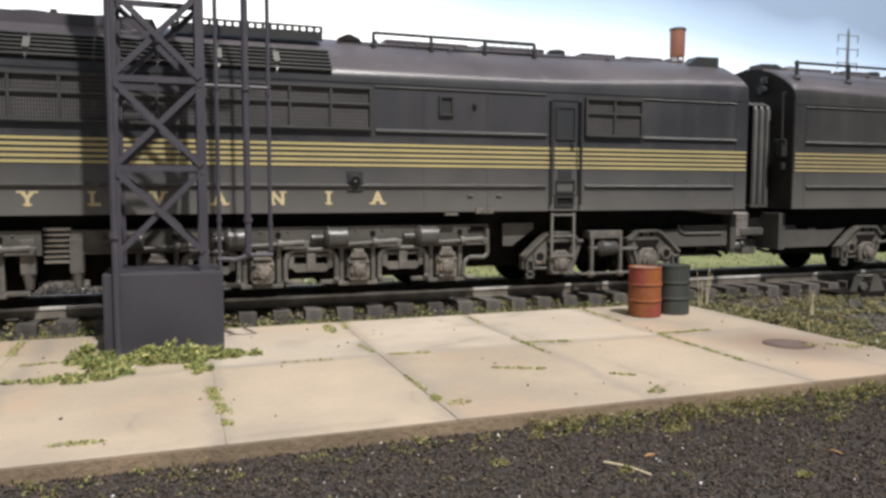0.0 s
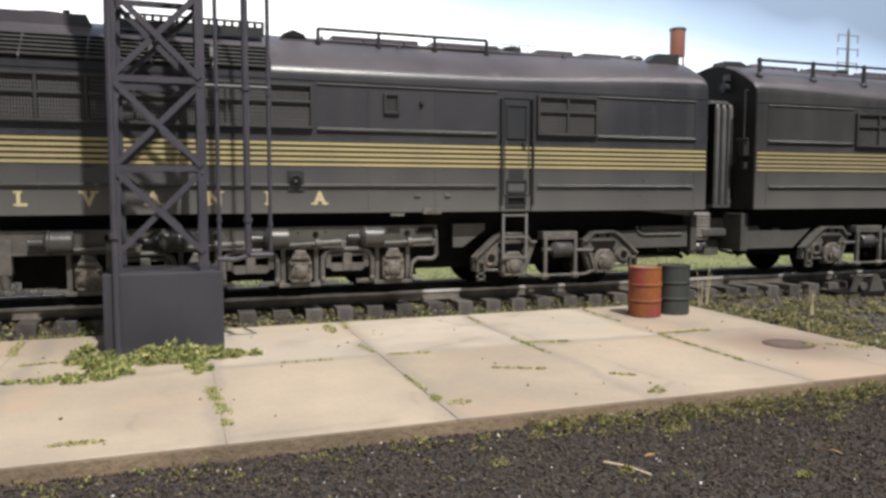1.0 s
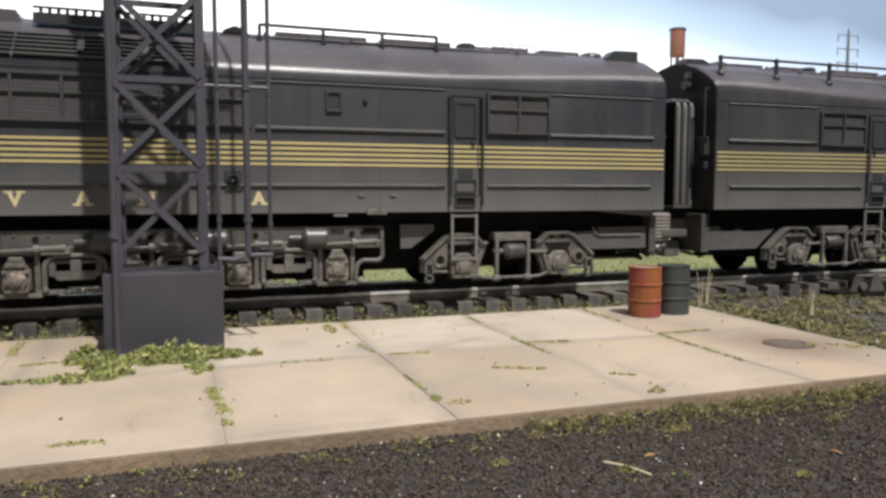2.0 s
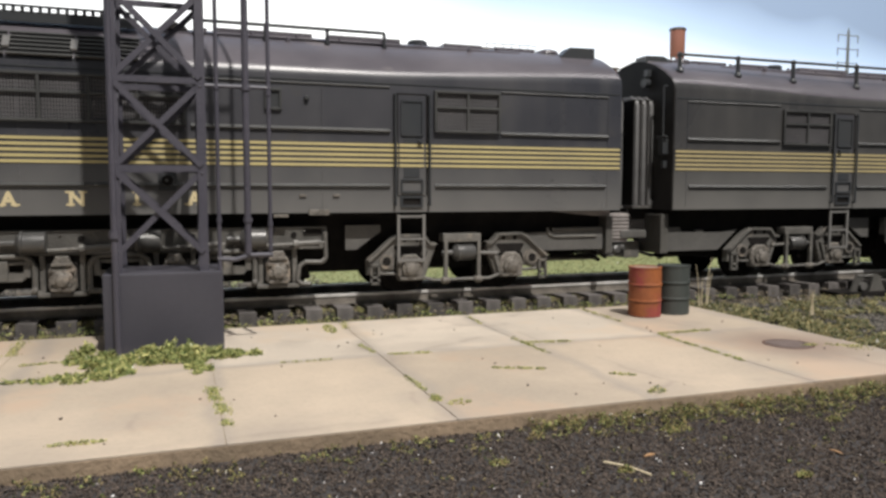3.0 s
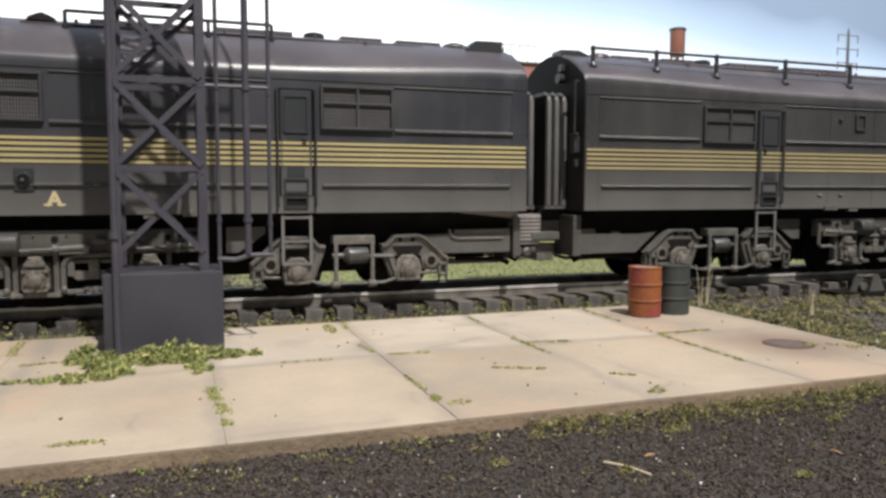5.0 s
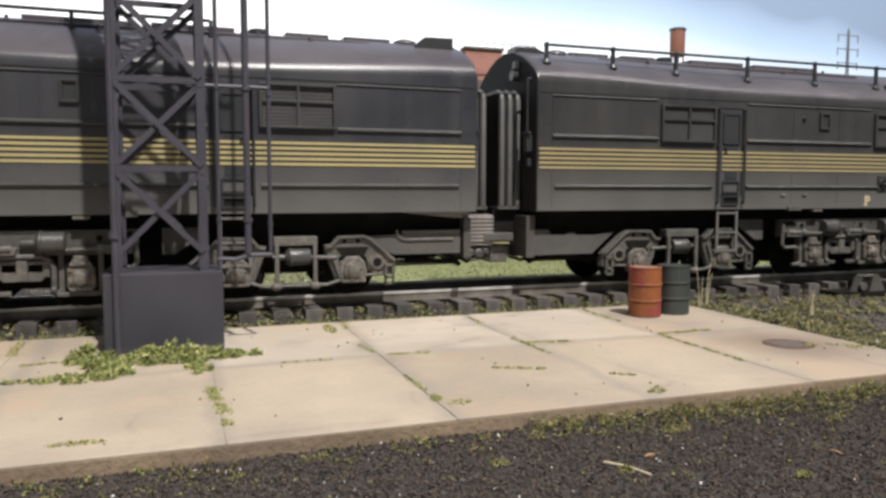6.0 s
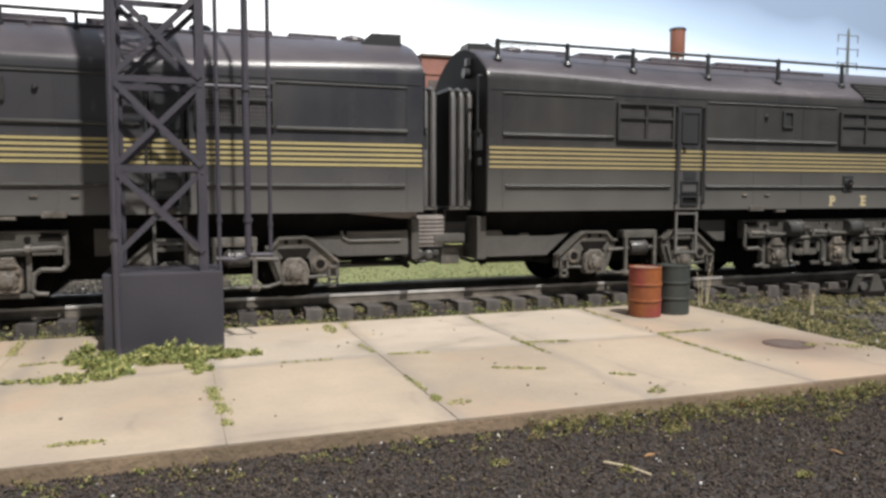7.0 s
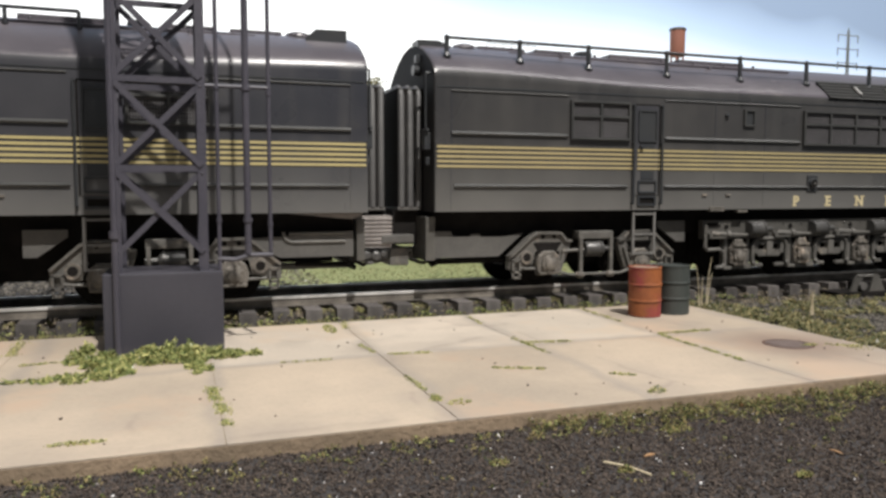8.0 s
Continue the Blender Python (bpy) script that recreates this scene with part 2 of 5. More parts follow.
def concrete_material(name="weathered_sand_concrete", colour=(0.5, 0.412, 0.318), second=(0.345, 0.292, 0.232), third=(0.44, 0.335, 0.25)):
    """Sand-coloured concrete: broad stains, fine grain and hairline cracks."""
    m = material(name, colour, 0.72, 0, second, 0.42, 0.24, 0.008, 16, third=third, third_at=0.54, third_scale=0.45, random_by=0.07)
    nt = m.node_tree
    b = nt.nodes["Principled BSDF"]
    link = b.inputs["Base Color"].links[0]
    col = link.from_socket
    tc = nt.nodes.new("ShaderNodeTexCoord")
    warp = nt.nodes.new("ShaderNodeTexNoise")
    warp.inputs["Scale"].default_value = 1.2 / K
    nt.links.new(tc.outputs["Object"], warp.inputs["Vector"])
    off = nt.nodes.new("ShaderNodeVectorMath")
    off.operation = "MULTIPLY_ADD"
    off.inputs[1].default_value = (0.5 * K, 0.5 * K, 0)
    nt.links.new(warp.outputs["Color"], off.inputs[0])
    nt.links.new(tc.outputs["Object"], off.inputs[2])
    flat = nt.nodes.new("ShaderNodeVectorMath")
    flat.operation = "MULTIPLY"
    flat.inputs[1].default_value = (1, 0.8, 0)
    nt.links.new(off.outputs[0], flat.inputs[0])
    v = nt.nodes.new("ShaderNodeTexVoronoi")
    v.feature = "DISTANCE_TO_EDGE"
    v.inputs["Scale"].default_value = 0.3 / K
    nt.links.new(flat.outputs[0], v.inputs["Vector"])

    def near_edge(width, strength):
        r = nt.nodes.new("ShaderNodeMapRange")
        r.inputs["From Max"].default_value = width
        r.inputs["To Min"].default_value, r.inputs["To Max"].default_value = strength, 0.0
        nt.links.new(v.outputs["Distance"], r.inputs["Value"])
        gate = nt.nodes.new("ShaderNodeMapRange")
        gate.inputs["From Min"].default_value, gate.inputs["From Max"].default_value = 0.42, 0.6
        nt.links.new(warp.outputs["Fac"], gate.inputs["Value"])
        mul = nt.nodes.new("ShaderNodeMath")
        mul.operation = "MULTIPLY"
        nt.links.new(r.outputs[0], mul.inputs[0])
        nt.links.new(gate.outputs[0], mul.inputs[1])
        return mul.outputs[0]

    for width, strength, tint in ((0.16, 0.45, (0.31, 0.265, 0.225)), (0.014, 0.28, (0.2, 0.165, 0.14))):
        x = nt.nodes.new("ShaderNodeMix")
        x.data_type = "RGBA"
        nt.links.new(near_edge(width, strength), x.inputs["Factor"])
        nt.links.new(col, x.inputs["A"])
        x.inputs["B"].default_value = (*tint, 1)
        col = x.outputs["Result"]
    # grey dirt collected along the joints
    sep = nt.nodes.new("ShaderNodeSeparateXYZ")
    nt.links.new(off.outputs[0], sep.inputs[0])
    for axis, first, pitch in (("X", 0.33 + 0.25, 2.233), ("Y", 9.8 + 0.25, 9.0)):
        sub = nt.nodes.new("ShaderNodeMath")
        sub.operation = "SUBTRACT"
        sub.inputs[1].default_value = first * K
        nt.links.new(sep.outputs[axis], sub.inputs[0])
        pp = nt.nodes.new("ShaderNodeMath")
        pp.operation = "PINGPONG"
        pp.inputs[1].default_value = pitch / 2 * K
        nt.links.new(sub.outputs[0], pp.inputs[0])
        mr = nt.nodes.new("ShaderNodeMapRange")
        mr.interpolation_type = "SMOOTHSTEP"
        mr.inputs["From Max"].default_value = 0.2 * K
        mr.inputs["To Min"].default_value, mr.inputs["To Max"].default_value = 0.5, 0.0
        nt.links.new(pp.outputs[0], mr.inputs["Value"])
        x = nt.nodes.new("ShaderNodeMix")
        x.data_type = "RGBA"
        nt.links.new(mr.outputs[0], x.inputs["Factor"])
        nt.links.new(col, x.inputs["A"])
        x.inputs["B"].default_value = (0.28, 0.25, 0.22, 1)
        col = x.outputs["Result"]
    # rust washed out round the iron cover
    d = nt.nodes.new("ShaderNodeVectorMath")
    d.operation = "DISTANCE"
    d.inputs[1].default_value = (8.7 * K, 8.88 * K, -0.32 * K)
    nt.links.new(off.outputs[0], d.inputs[0])
    r = nt.nodes.new("ShaderNodeMapRange")
    r.inputs["From Min"].default_value, r.inputs["From Max"].default_value = 0.3 * K, 1.35 * K
    r.inputs["To Min"].default_value, r.inputs["To Max"].default_value = 0.85, 0.0
    nt.links.new(d.outputs["Value"], r.inputs["Value"])
    x = nt.nodes.new("ShaderNodeMix")
    x.data_type = "RGBA"
    nt.links.new(r.outputs[0], x.inputs["Factor"])
    nt.links.new(col, x.inputs["A"])
    x.inputs["B"].default_value = (0.21, 0.15, 0.12, 1)
    nt.links.new(x.outputs["Result"], b.inputs["Base Color"])
    return m


CONCRETE = concrete_material()
# Greyer copy for the back slabs, with the brighter light there in its colour.
CONCRETE_GREY_LIT = concrete_material("lit_grey_concrete", (0.56, 0.485, 0.4), (0.43, 0.378, 0.315), (0.5, 0.405, 0.31))


def island_material(name, colours, rough=0.9):
    """Each loose piece takes one colour of the ramp."""
    m = bpy.data.materials.new(name)
    m.use_nodes = True
    nt = m.node_tree
    b = nt.nodes["Principled BSDF"]
    b.inputs["Roughness"].default_value = rough
    b.inputs["Specular IOR Level"].default_value = 0.25
    g = nt.nodes.new("ShaderNodeNewGeometry")
    r = nt.nodes.new("ShaderNodeValToRGB")
    el = r.color_ramp.elements
    for i, c in enumerate(colours):
        at = i / (len(colours) - 1)
        e = el[0] if i == 0 else el[1] if i == len(colours) - 1 else el.new(at)
        e.position, e.color = at, (*c, 1)
    nt.links.new(g.outputs["Random Per Island"], r.inputs[0])
    nt.links.new(r.outputs[0], b.inputs["Base Color"])
    return m


GRANULE = island_material("cinder_granules", [(0.0238, 0.0188, 0.0174), (0.0389, 0.0307, 0.0282), (0.0486, 0.0386, 0.0352), (0.0583, 0.0465, 0.0418), (0.0691, 0.0544, 0.0484), (0.0821, 0.0653, 0.0573), (0.124, 0.099, 0.0827)])
FLOCK = island_material("green_flock", [(0.022, 0.042, 0.015), (0.045, 0.08, 0.028), (0.075, 0.13, 0.042), (0.1, 0.165, 0.055), (0.16, 0.2, 0.075), (0.33, 0.26, 0.12)])
FLOCK_LIGHT = island_material("light_green_flock", [(0.0345, 0.0667, 0.0207), (0.0862, 0.155, 0.0437), (0.144, 0.236, 0.0633), (0.218, 0.31, 0.092), (0.38, 0.402, 0.149)])
GRANULE_GREY = island_material("grey_cinder_granules", [(0.03, 0.03, 0.031), (0.08, 0.076, 0.076), (0.12, 0.112, 0.108), (0.15, 0.138, 0.128), (0.22, 0.2, 0.17)])
MOSS = island_material("yellow_green_moss", [(0.078, 0.124, 0.0364), (0.195, 0.26, 0.065), (0.299, 0.364, 0.0975), (0.403, 0.429, 0.13), (0.546, 0.507, 0.208)])
STONES = island_material("ballast_stones", [(0.06, 0.054, 0.05), (0.13, 0.115, 0.1), (0.2, 0.17, 0.14), (0.3, 0.25, 0.18)])
STRAWBITS = island_material("pale_straw_crumbs", [(0.16, 0.13, 0.08), (0.34, 0.27, 0.17), (0.46, 0.37, 0.24), (0.55, 0.46, 0.3), (0.3, 0.3, 0.12)])
DRYFLOCK = island_material("dry_olive_flock", [(0.045, 0.065, 0.028), (0.1, 0.145, 0.05), (0.17, 0.23, 0.085), (0.25, 0.29, 0.12), (0.36, 0.33, 0.18)])
# ---- the room, the ground and the backdrop ----
def sky_material():
    m = bpy.data.materials.new("painted_sky")
    m.use_nodes = True
    nt = m.node_tree
    b = nt.nodes["Principled BSDF"]
    tc = nt.nodes.new("ShaderNodeTexCoord")
    n = nt.nodes.new("ShaderNodeTexNoise")
    n.inputs["Scale"].default_value, n.inputs["Detail"].default_value = 1.6, 3
    sep = nt.nodes.new("ShaderNodeSeparateXYZ")
    nt.links.new(tc.outputs["Object"], sep.inputs[0])
    nt.links.new(tc.outputs["Object"], n.inputs["Vector"])
    up = nt.nodes.new("ShaderNodeMath")
    up.operation = "MULTIPLY_ADD"
    up.inputs[1].default_value, up.inputs[2].default_value = 0.55, -1.08
    nt.links.new(sep.outputs["X"], up.inputs[0])
    add = nt.nodes.new("ShaderNodeMath")
    add.operation = "MULTIPLY_ADD"
    add.inputs[1].default_value = 5.0
    nt.links.new(sep.outputs["Z"], add.inputs[0])
    nt.links.new(up.outputs[0], add.inputs[2])
    add2 = nt.nodes.new("ShaderNodeMath")
    add2.operation = "MULTIPLY_ADD"
    add2.inputs[1].default_value = 0.5
    nt.links.new(n.outputs["Fac"], add2.inputs[0])
    nt.links.new(add.outputs[0], add2.inputs[2])
    # a darker cloud bank high up
    sq = nt.nodes.new("ShaderNodeVectorMath")
    sq.operation = "MULTIPLY_ADD"
    sq.inputs[1].default_value, sq.inputs[2].default_value = (0.09, 0.0, 0.09), (0.0, 0.0, 0.0)
    nt.links.new(n.outputs["Color"], sq.inputs[0])
    sh = nt.nodes.new("ShaderNodeVectorMath")
    sh.operation = "ADD"
    nt.links.new(tc.outputs["Object"], sh.inputs[0])
    nt.links.new(sq.outputs[0], sh.inputs[1])
    bank = None
    for at, reach, much in (((0.815, 0.8, 0.345), 0.085, 0.34), ((0.97, 0.8, 0.34), 0.13, 0.28), ((0.67, 0.8, 0.35), 0.09, 0.1)):
        d = nt.nodes.new("ShaderNodeVectorMath")
        d.operation = "DISTANCE"
        d.inputs[1].default_value = at
        nt.links.new(sh.outputs[0], d.inputs[0])
        fall = nt.nodes.new("ShaderNodeMapRange")
        fall.interpolation_type = "SMOOTHSTEP"
        fall.inputs["From Max"].default_value = reach
        fall.inputs["To Min"].default_value, fall.inputs["To Max"].default_value = much, 0.0
        nt.links.new(d.outputs["Value"], fall.inputs["Value"])
        total = nt.nodes.new("ShaderNodeMath")
        nt.links.new(add2.outputs[0] if bank is None else bank, total.inputs[0])
        nt.links.new(fall.outputs[0], total.inputs[1])
        bank = total.outputs[0]
    r = nt.nodes.new("ShaderNodeValToRGB")
    r.color_ramp.elements[0].position, r.color_ramp.elements[0].color = 0.3, (0.93, 0.95, 0.97, 1)
    r.color_ramp.elements[1].position, r.color_ramp.elements[1].color = 0.92, (0.28, 0.36, 0.5, 1)
    mid = r.color_ramp.elements.new(0.62)
    mid.color = (0.47, 0.6, 0.8, 1)
    nt.links.new(bank, r.inputs[0])
    nt.links.new(r.outputs[0], b.inputs["Base Color"])
    nt.links.new(r.outputs[0], b.inputs["Emission Color"])
    b.inputs["Emission Strength"].default_value = 0.75
    b.inputs["Roughness"].default_value = 1.0
    b.inputs["Specular IOR Level"].default_value = 0.0
    return m


SKY = sky_material()


def wall(name, x0, x1, y0, y1, z0, z1, mat, label, category="wall"):
    bm = boxes((x0, x1, y0, y1, z0, z1))
    ob = part(name, bm, mat)
    return tagged(ob, label, category, kind="structure")


BACK_Y = 72
wall("backdrop", -140, 190, BACK_Y, BACK_Y + 1, -2, 75, SKY, "painted backdrop board of pale cloudy sky", "backdrop")

GROUND_Z = -0.48
bm = boxes((-140, 190, -20, BACK_Y, GROUND_Z - 1.0, GROUND_Z))
tagged(part("ground", bm, CINDER), "dark grey cinder ground of the model layout", "ground", kind="structure")
bm = boxes((1.2, 190, 17.7, BACK_Y - 0.02, GROUND_Z, GROUND_Z + 0.03))
tagged(part("far_field", bm, FIELD), "green flocked field beyond the railway track", "field", kind="structure")

SLAB_Z = -0.32


def pavement():
    """Concrete slabs, each with worn edges, in a bed of joint dirt."""
    root = thing("pavement", "sand-coloured concrete slab pavement with weedy joints", "pavement", kind="structure")
    part("bed", boxes((-9.1, 9.4, 6.84, 12.58, GROUND_Z, SLAB_Z - 0.012)), JOINT, root)
    part("kerb", boxes((-9.1, 9.43, 6.775, 6.84, GROUND_Z - 0.02, SLAB_Z - 0.022), bevel=0.006), CONCRETE_EDGE, root, "dirt-stained concrete edge")
    xs = (-9.1, -6.7, -4.45, -2.2, 0.34, 2.54, 4.76, 7.04, 9.42)
    ys = (6.78, 9.8, 12.6)
    for x0, x1 in zip(xs, xs[1:]):
        for y0, y1 in zip(ys, ys[1:]):
            g = 0.004
            part("slab", boxes((x0 + g, x1 - g, y0 + (g if y0 > 7 else 0.0), y1 - g, SLAB_Z - 0.02, SLAB_Z + random.uniform(-0.003, 0.003)), bevel=0.006), CONCRETE_GREY_LIT if y0 > 9 and 0 < x0 < 7 else CONCRETE, root)
    return root


pavement()

TRACK_Y = 14.55


def railway_track(y, label, x0=-40, x1=120, near=True):
    root = thing("railway_track", label, "track", kind="structure")
    part("ballast", boxes((x0, x1, y - 1.12, y + 1.9, GROUND_Z, -0.31)), EARTH, root, "dark dirt ballast")
    for s in (-1, 1):
        c = y + s * 0.74
        bm = boxes((x0, x1, c - 0.013, c + 0.013, -0.165, -0.05), (x0, x1, c - 0.08, c + 0.08, -0.185, -0.165))
        rail = part("rail", bm, RAILSIDE, root, "weathered steel rail")
        part("rail_head", boxes((x0, x1, c - 0.035, c + 0.035, -0.05, 0.0), bevel=0.006), RAILTOP, rail, "polished running surface")
    bm = boxes((-0.15, 0.15, -1.3, 1.3, -0.24, 0.0), bevel=0.012)
    me = mesh_of("tie", bm, TIE)
    n = 0
    x = -20.0
    while x < 70:
        ob = new("tie", me)
        ob.parent = root
        place(ob, x + random.uniform(-0.02, 0.02), y + random.uniform(-0.03, 0.03), -0.185, random.uniform(-0.8, 0.8))
        x += 0.57
    return root


railway_track(TRACK_Y, "main railway track with dark ties and weathered rails")


# ---- locomotives ----
HALF = 1.55
MID = [(-HALF, 1.54), (-HALF, 2.4), (-HALF, 3.3), (-HALF, 3.87), (-1.535, 3.97), (-1.475, 4.06), (-1.12, 4.35), (-0.75, 4.57), (-0.4, 4.74), (0, 4.8)]
END = [(-HALF, 1.54), (-HALF, 2.4), (-HALF, 3.3), (-HALF, 3.98), (-1.525, 4.12), (-1.42, 4.25), (-1.2, 4.41), (-0.85, 4.6), (-0.45, 4.74), (0, 4.8)]
LENGTH = 26.5


def section(u):
    e = max(0.0, min(1.0, (5.2 - u) / 5.0))
    e = e * e * (3 - 2 * e)
    half = [(a[0] * (1 - e) + b[0] * e, a[1] * (1 - e) + b[1] * e) for a, b in zip(MID, END)]
    r = 0.1
    if u < r:                       # the roof edge is rounded at the end
        d = r - math.sqrt(max(0, r * r - (r - u) ** 2))
        half = [(y, z - d * 0.75 * max(0, (z - 3.98) / 0.76)) for y, z in half]
    if u > LENGTH - 4:              # the nose
        q = (u - LENGTH + 4) / 4
        half = [(y * (1 - 0.35 * q * q), z - (max(0, z - 3.0)) * 0.75 * min(1, 1.5 * q * q)) for y, z in half]
    return half + [(-y, z) for y, z in half[-2::-1]]


def letters(text, size, x, z, mat, parent, name="letter"):
    """Each letter in the built-in font, thickened, standing on the side."""
    for i, c in enumerate(text):
        cu = bpy.data.curves.new("letter", "FONT")
        cu.body, cu.size, cu.extrude, cu.align_x, cu.offset = c, size * K, 0.004 * K, "CENTER", 0.012 * K
        tmp = bpy.data.objects.new("letter", cu)
        me = bpy.data.meshes.new_from_object(tmp)
        bpy.data.objects.remove(tmp)
        xs = [v.co.x for v in me.vertices]
        lo, hi, cap = min(xs) / K, max(xs) / K, max(v.co.y for v in me.vertices) / K
        feet = {"P": ((lo + 0.03, 0),), "E": ((lo + 0.02, 0), (lo + 0.02, cap)), "N": ((lo + 0.02, 0), (lo + 0.01, cap), (hi - 0.02, cap)), "Y": (((lo + hi) / 2, 0), (lo + 0.03, cap), (hi - 0.03, cap)),
                "L": ((lo + 0.02, 0), (lo + 0.02, cap)), "V": ((lo + 0.03, cap), (hi - 0.03, cap)), "A": ((lo + 0.03, 0), (hi - 0.03, 0)), "I": (((lo + hi) / 2, 0), ((lo + hi) / 2, cap))}.get(c, ())
        sm = bmesh.new()
        sm.from_mesh(me)
        for fx, fy in feet:
            fy += 0.014 if fy == 0 else -0.014
            box(sm, (fx - 0.062) * K, (fx + 0.062) * K, (fy - 0.015) * K, (fy + 0.015) * K, 0.0, 0.0035 * K)
        sm.to_mesh(me)
        sm.free()
        me.materials.append(mat)
        ob = new(name, me)
        ob.parent = parent
        ob.matrix_basis = pose(x(i) * K, (-HALF - 0.003) * K, z * K, 90, 0, 0)


def locomotive(dirn, label):
    """dirn -1: the cab lies towards -x of its coupled end; +1: towards +x. u runs from the coupled end to the cab."""
    root = thing("diesel_locomotive", label, "locomotive", "coupled locomotives")

    g = 1.0 if dirn < 0 else 1.035

    def X(u):
        return dirn * u * g

    def bx(bm, u0, u1, y0, y1, z0, z1, bevel=0.0):
        return box(bm, min(X(u0), X(u1)), max(X(u0), X(u1)), y0, y1, z0, z1, bevel)

    # body shell
    bm = bmesh.new()
    us = [0, 0.015, 0.035, 0.065, 0.1, 0.5, 1, 1.6, 2.2, 2.8, 3.4, 4, 4.6, 5.2, 9, 14, 18, 22.5, 23.2, 24, 24.8, 25.5, 26.1, 26.5]
    rings = [[bm.verts.new((X(u), y, z)) for y, z in section(u)] for u in us]
    n = len(rings[0])
    for a, b in zip(rings, rings[1:]):
        for i in range(n):
            bm.faces.new((a[i], a[(i + 1) % n], b[(i + 1) % n], b[i]))
    bm.faces.new(rings[0])
    bm.faces.new(rings[-1][::-1])
    bmesh.ops.recalc_face_normals(bm, faces=bm.faces[:])
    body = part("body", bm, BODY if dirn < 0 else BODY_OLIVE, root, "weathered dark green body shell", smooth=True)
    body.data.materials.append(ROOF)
    # Up-facing faces take paler paint: the roof's light is put into the colour.
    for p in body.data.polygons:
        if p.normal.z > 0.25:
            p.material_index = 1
    Y = -HALF
    # stripes
    for i in range(5):
        z = 2.352 + i * 0.0895
        part("stripe", bx(bmesh.new(), 0.03, 23, Y - 0.012, Y + 0.02, z, z + 0.045), STRIPE if dirn < 0 else STRIPE_SHEEN, body, "yellow painted stripe")
    # raised ribs of the side panels, sloped on top; highlight put into paler paint
    def rib_bar(u0, u1, z0, z1, d=0.05):
        bm = bmesh.new()
        prof = [(Y + 0.02, z0), (Y - d * 0.7, z0), (Y - d, z0 + (z1 - z0) * 0.35), (Y - 0.004, z1), (Y + 0.02, z1)]
        a, b = [[bm.verts.new((X(u), y, z)) for y, z in prof] for u in (u0, u1)]
        bm.faces.new(a), bm.faces.new(b[::-1])
        for i in range(5):
            bm.faces.new((a[i], a[(i + 1) % 5], b[(i + 1) % 5], b[i]))
        bmesh.ops.recalc_face_normals(bm, faces=bm.faces[:])
        return bm

    runs = ((0.3, 2.6), (4.75, 8.1))
    for u0, u1 in ((0.35, 3.9), (4.75, 22)):
        part("rib", rib_bar(u0, u1, 1.985, 2.05), RIB, body, "raised rib with its highlight in the paint")
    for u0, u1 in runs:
        part("rib", rib_bar(u0, u1, 2.95, 3.02), RIB, body, "raised rib with its highlight in the paint")
        part("rib", rib_bar(u0, u1, 3.735, 3.77, 0.025), RIB, body, "raised rib with its highlight in the paint")
    for u in (0.3, 5.95, 7.2, 10.6, 12.4):
        part("seam", bx(bmesh.new(), u - 0.009, u + 0.009, Y - 0.008, Y + 0.02, 1.62, 3.74), BODY, body)
    part("seam", bx(bmesh.new(), 0.05, 20, Y - 0.01, Y + 0.02, 3.8, 3.825, 0.003), PAINT, body)
    # side door with its rails and step
    door = part("door", bx(bmesh.new(), 4.08, 4.6, Y - 0.02, Y + 0.03, 1.84, 3.62, 0.012), BODY, root, "closed dark side door")
    part("door_panel", bx(bmesh.new(), 4.17, 4.52, Y - 0.032, Y, 2.92, 3.52, 0.012), PAINT, door)
    part("door_panel", bx(bmesh.new(), 4.2, 4.5, Y - 0.03, Y, 2.16, 2.86, 0.01), PAINT, door)
    part("door_panel", bx(bmesh.new(), 4.17, 4.52, Y - 0.036, Y, 2.88, 2.92, 0.006), PAINT, door)
    gap_ = bmesh.new()
    for u in (4.065, 4.615):
        bx(gap_, u - 0.018, u + 0.018, Y - 0.006, Y + 0.01, 1.84, 3.64)
    bx(gap_, 4.06, 4.62, Y - 0.006, Y + 0.01, 3.62, 3.655)
    part("door_gap", gap_, BLACK, door, "dark gap round the door")
    for i in range(5):
        z = 2.352 + i * 0.0895
        part("door_stripe", bx(bmesh.new(), 4.12, 4.58, Y - 0.034, Y - 0.01, z, z + 0.045), STRIPE if dirn < 0 else STRIPE_SHEEN, door, "yellow stripe across the door")
    for z0, z1 in ((2.92, 3.52), (1.9, 2.12)):
        bm = bmesh.new()
        for z in (z0, z1):
            bx(bm, 4.15, 4.54, Y - 0.05, Y - 0.01, z - 0.018, z + 0.018, 0.005)
        for u in (4.15, 4.54):
            bx(bm, u - 0.018, u + 0.018, Y - 0.05, Y - 0.01, z0, z1, 0.005)
        part("panel_frame", bm, PAINT, door)
    part("door_handle", bx(bmesh.new(), 4.16, 4.24, Y - 0.09, Y - 0.02, 2.78, 2.83, 0.01), PAINT, door, "small metal handle")
    for u in (4.02, 4.66):
        bm = rod(bmesh.new(), (X(u), Y - 0.07, 1.68), (X(u), Y - 0.07, 3.62), 0.022)
        for z in (1.68, 2.86, 3.62):
            rod(bm, (X(u), Y - 0.07, z), (X(u), Y + 0.02, z), 0.026)
        part("grab_rail", bm, PAINT, root)
    bm = bmesh.new()
    bx(bm, 4.14, 4.56, Y - 0.035, Y + 0.02, 1.79, 1.83), bx(bm, 4.14, 4.56, Y - 0.035, Y + 0.02, 1.63, 1.67)
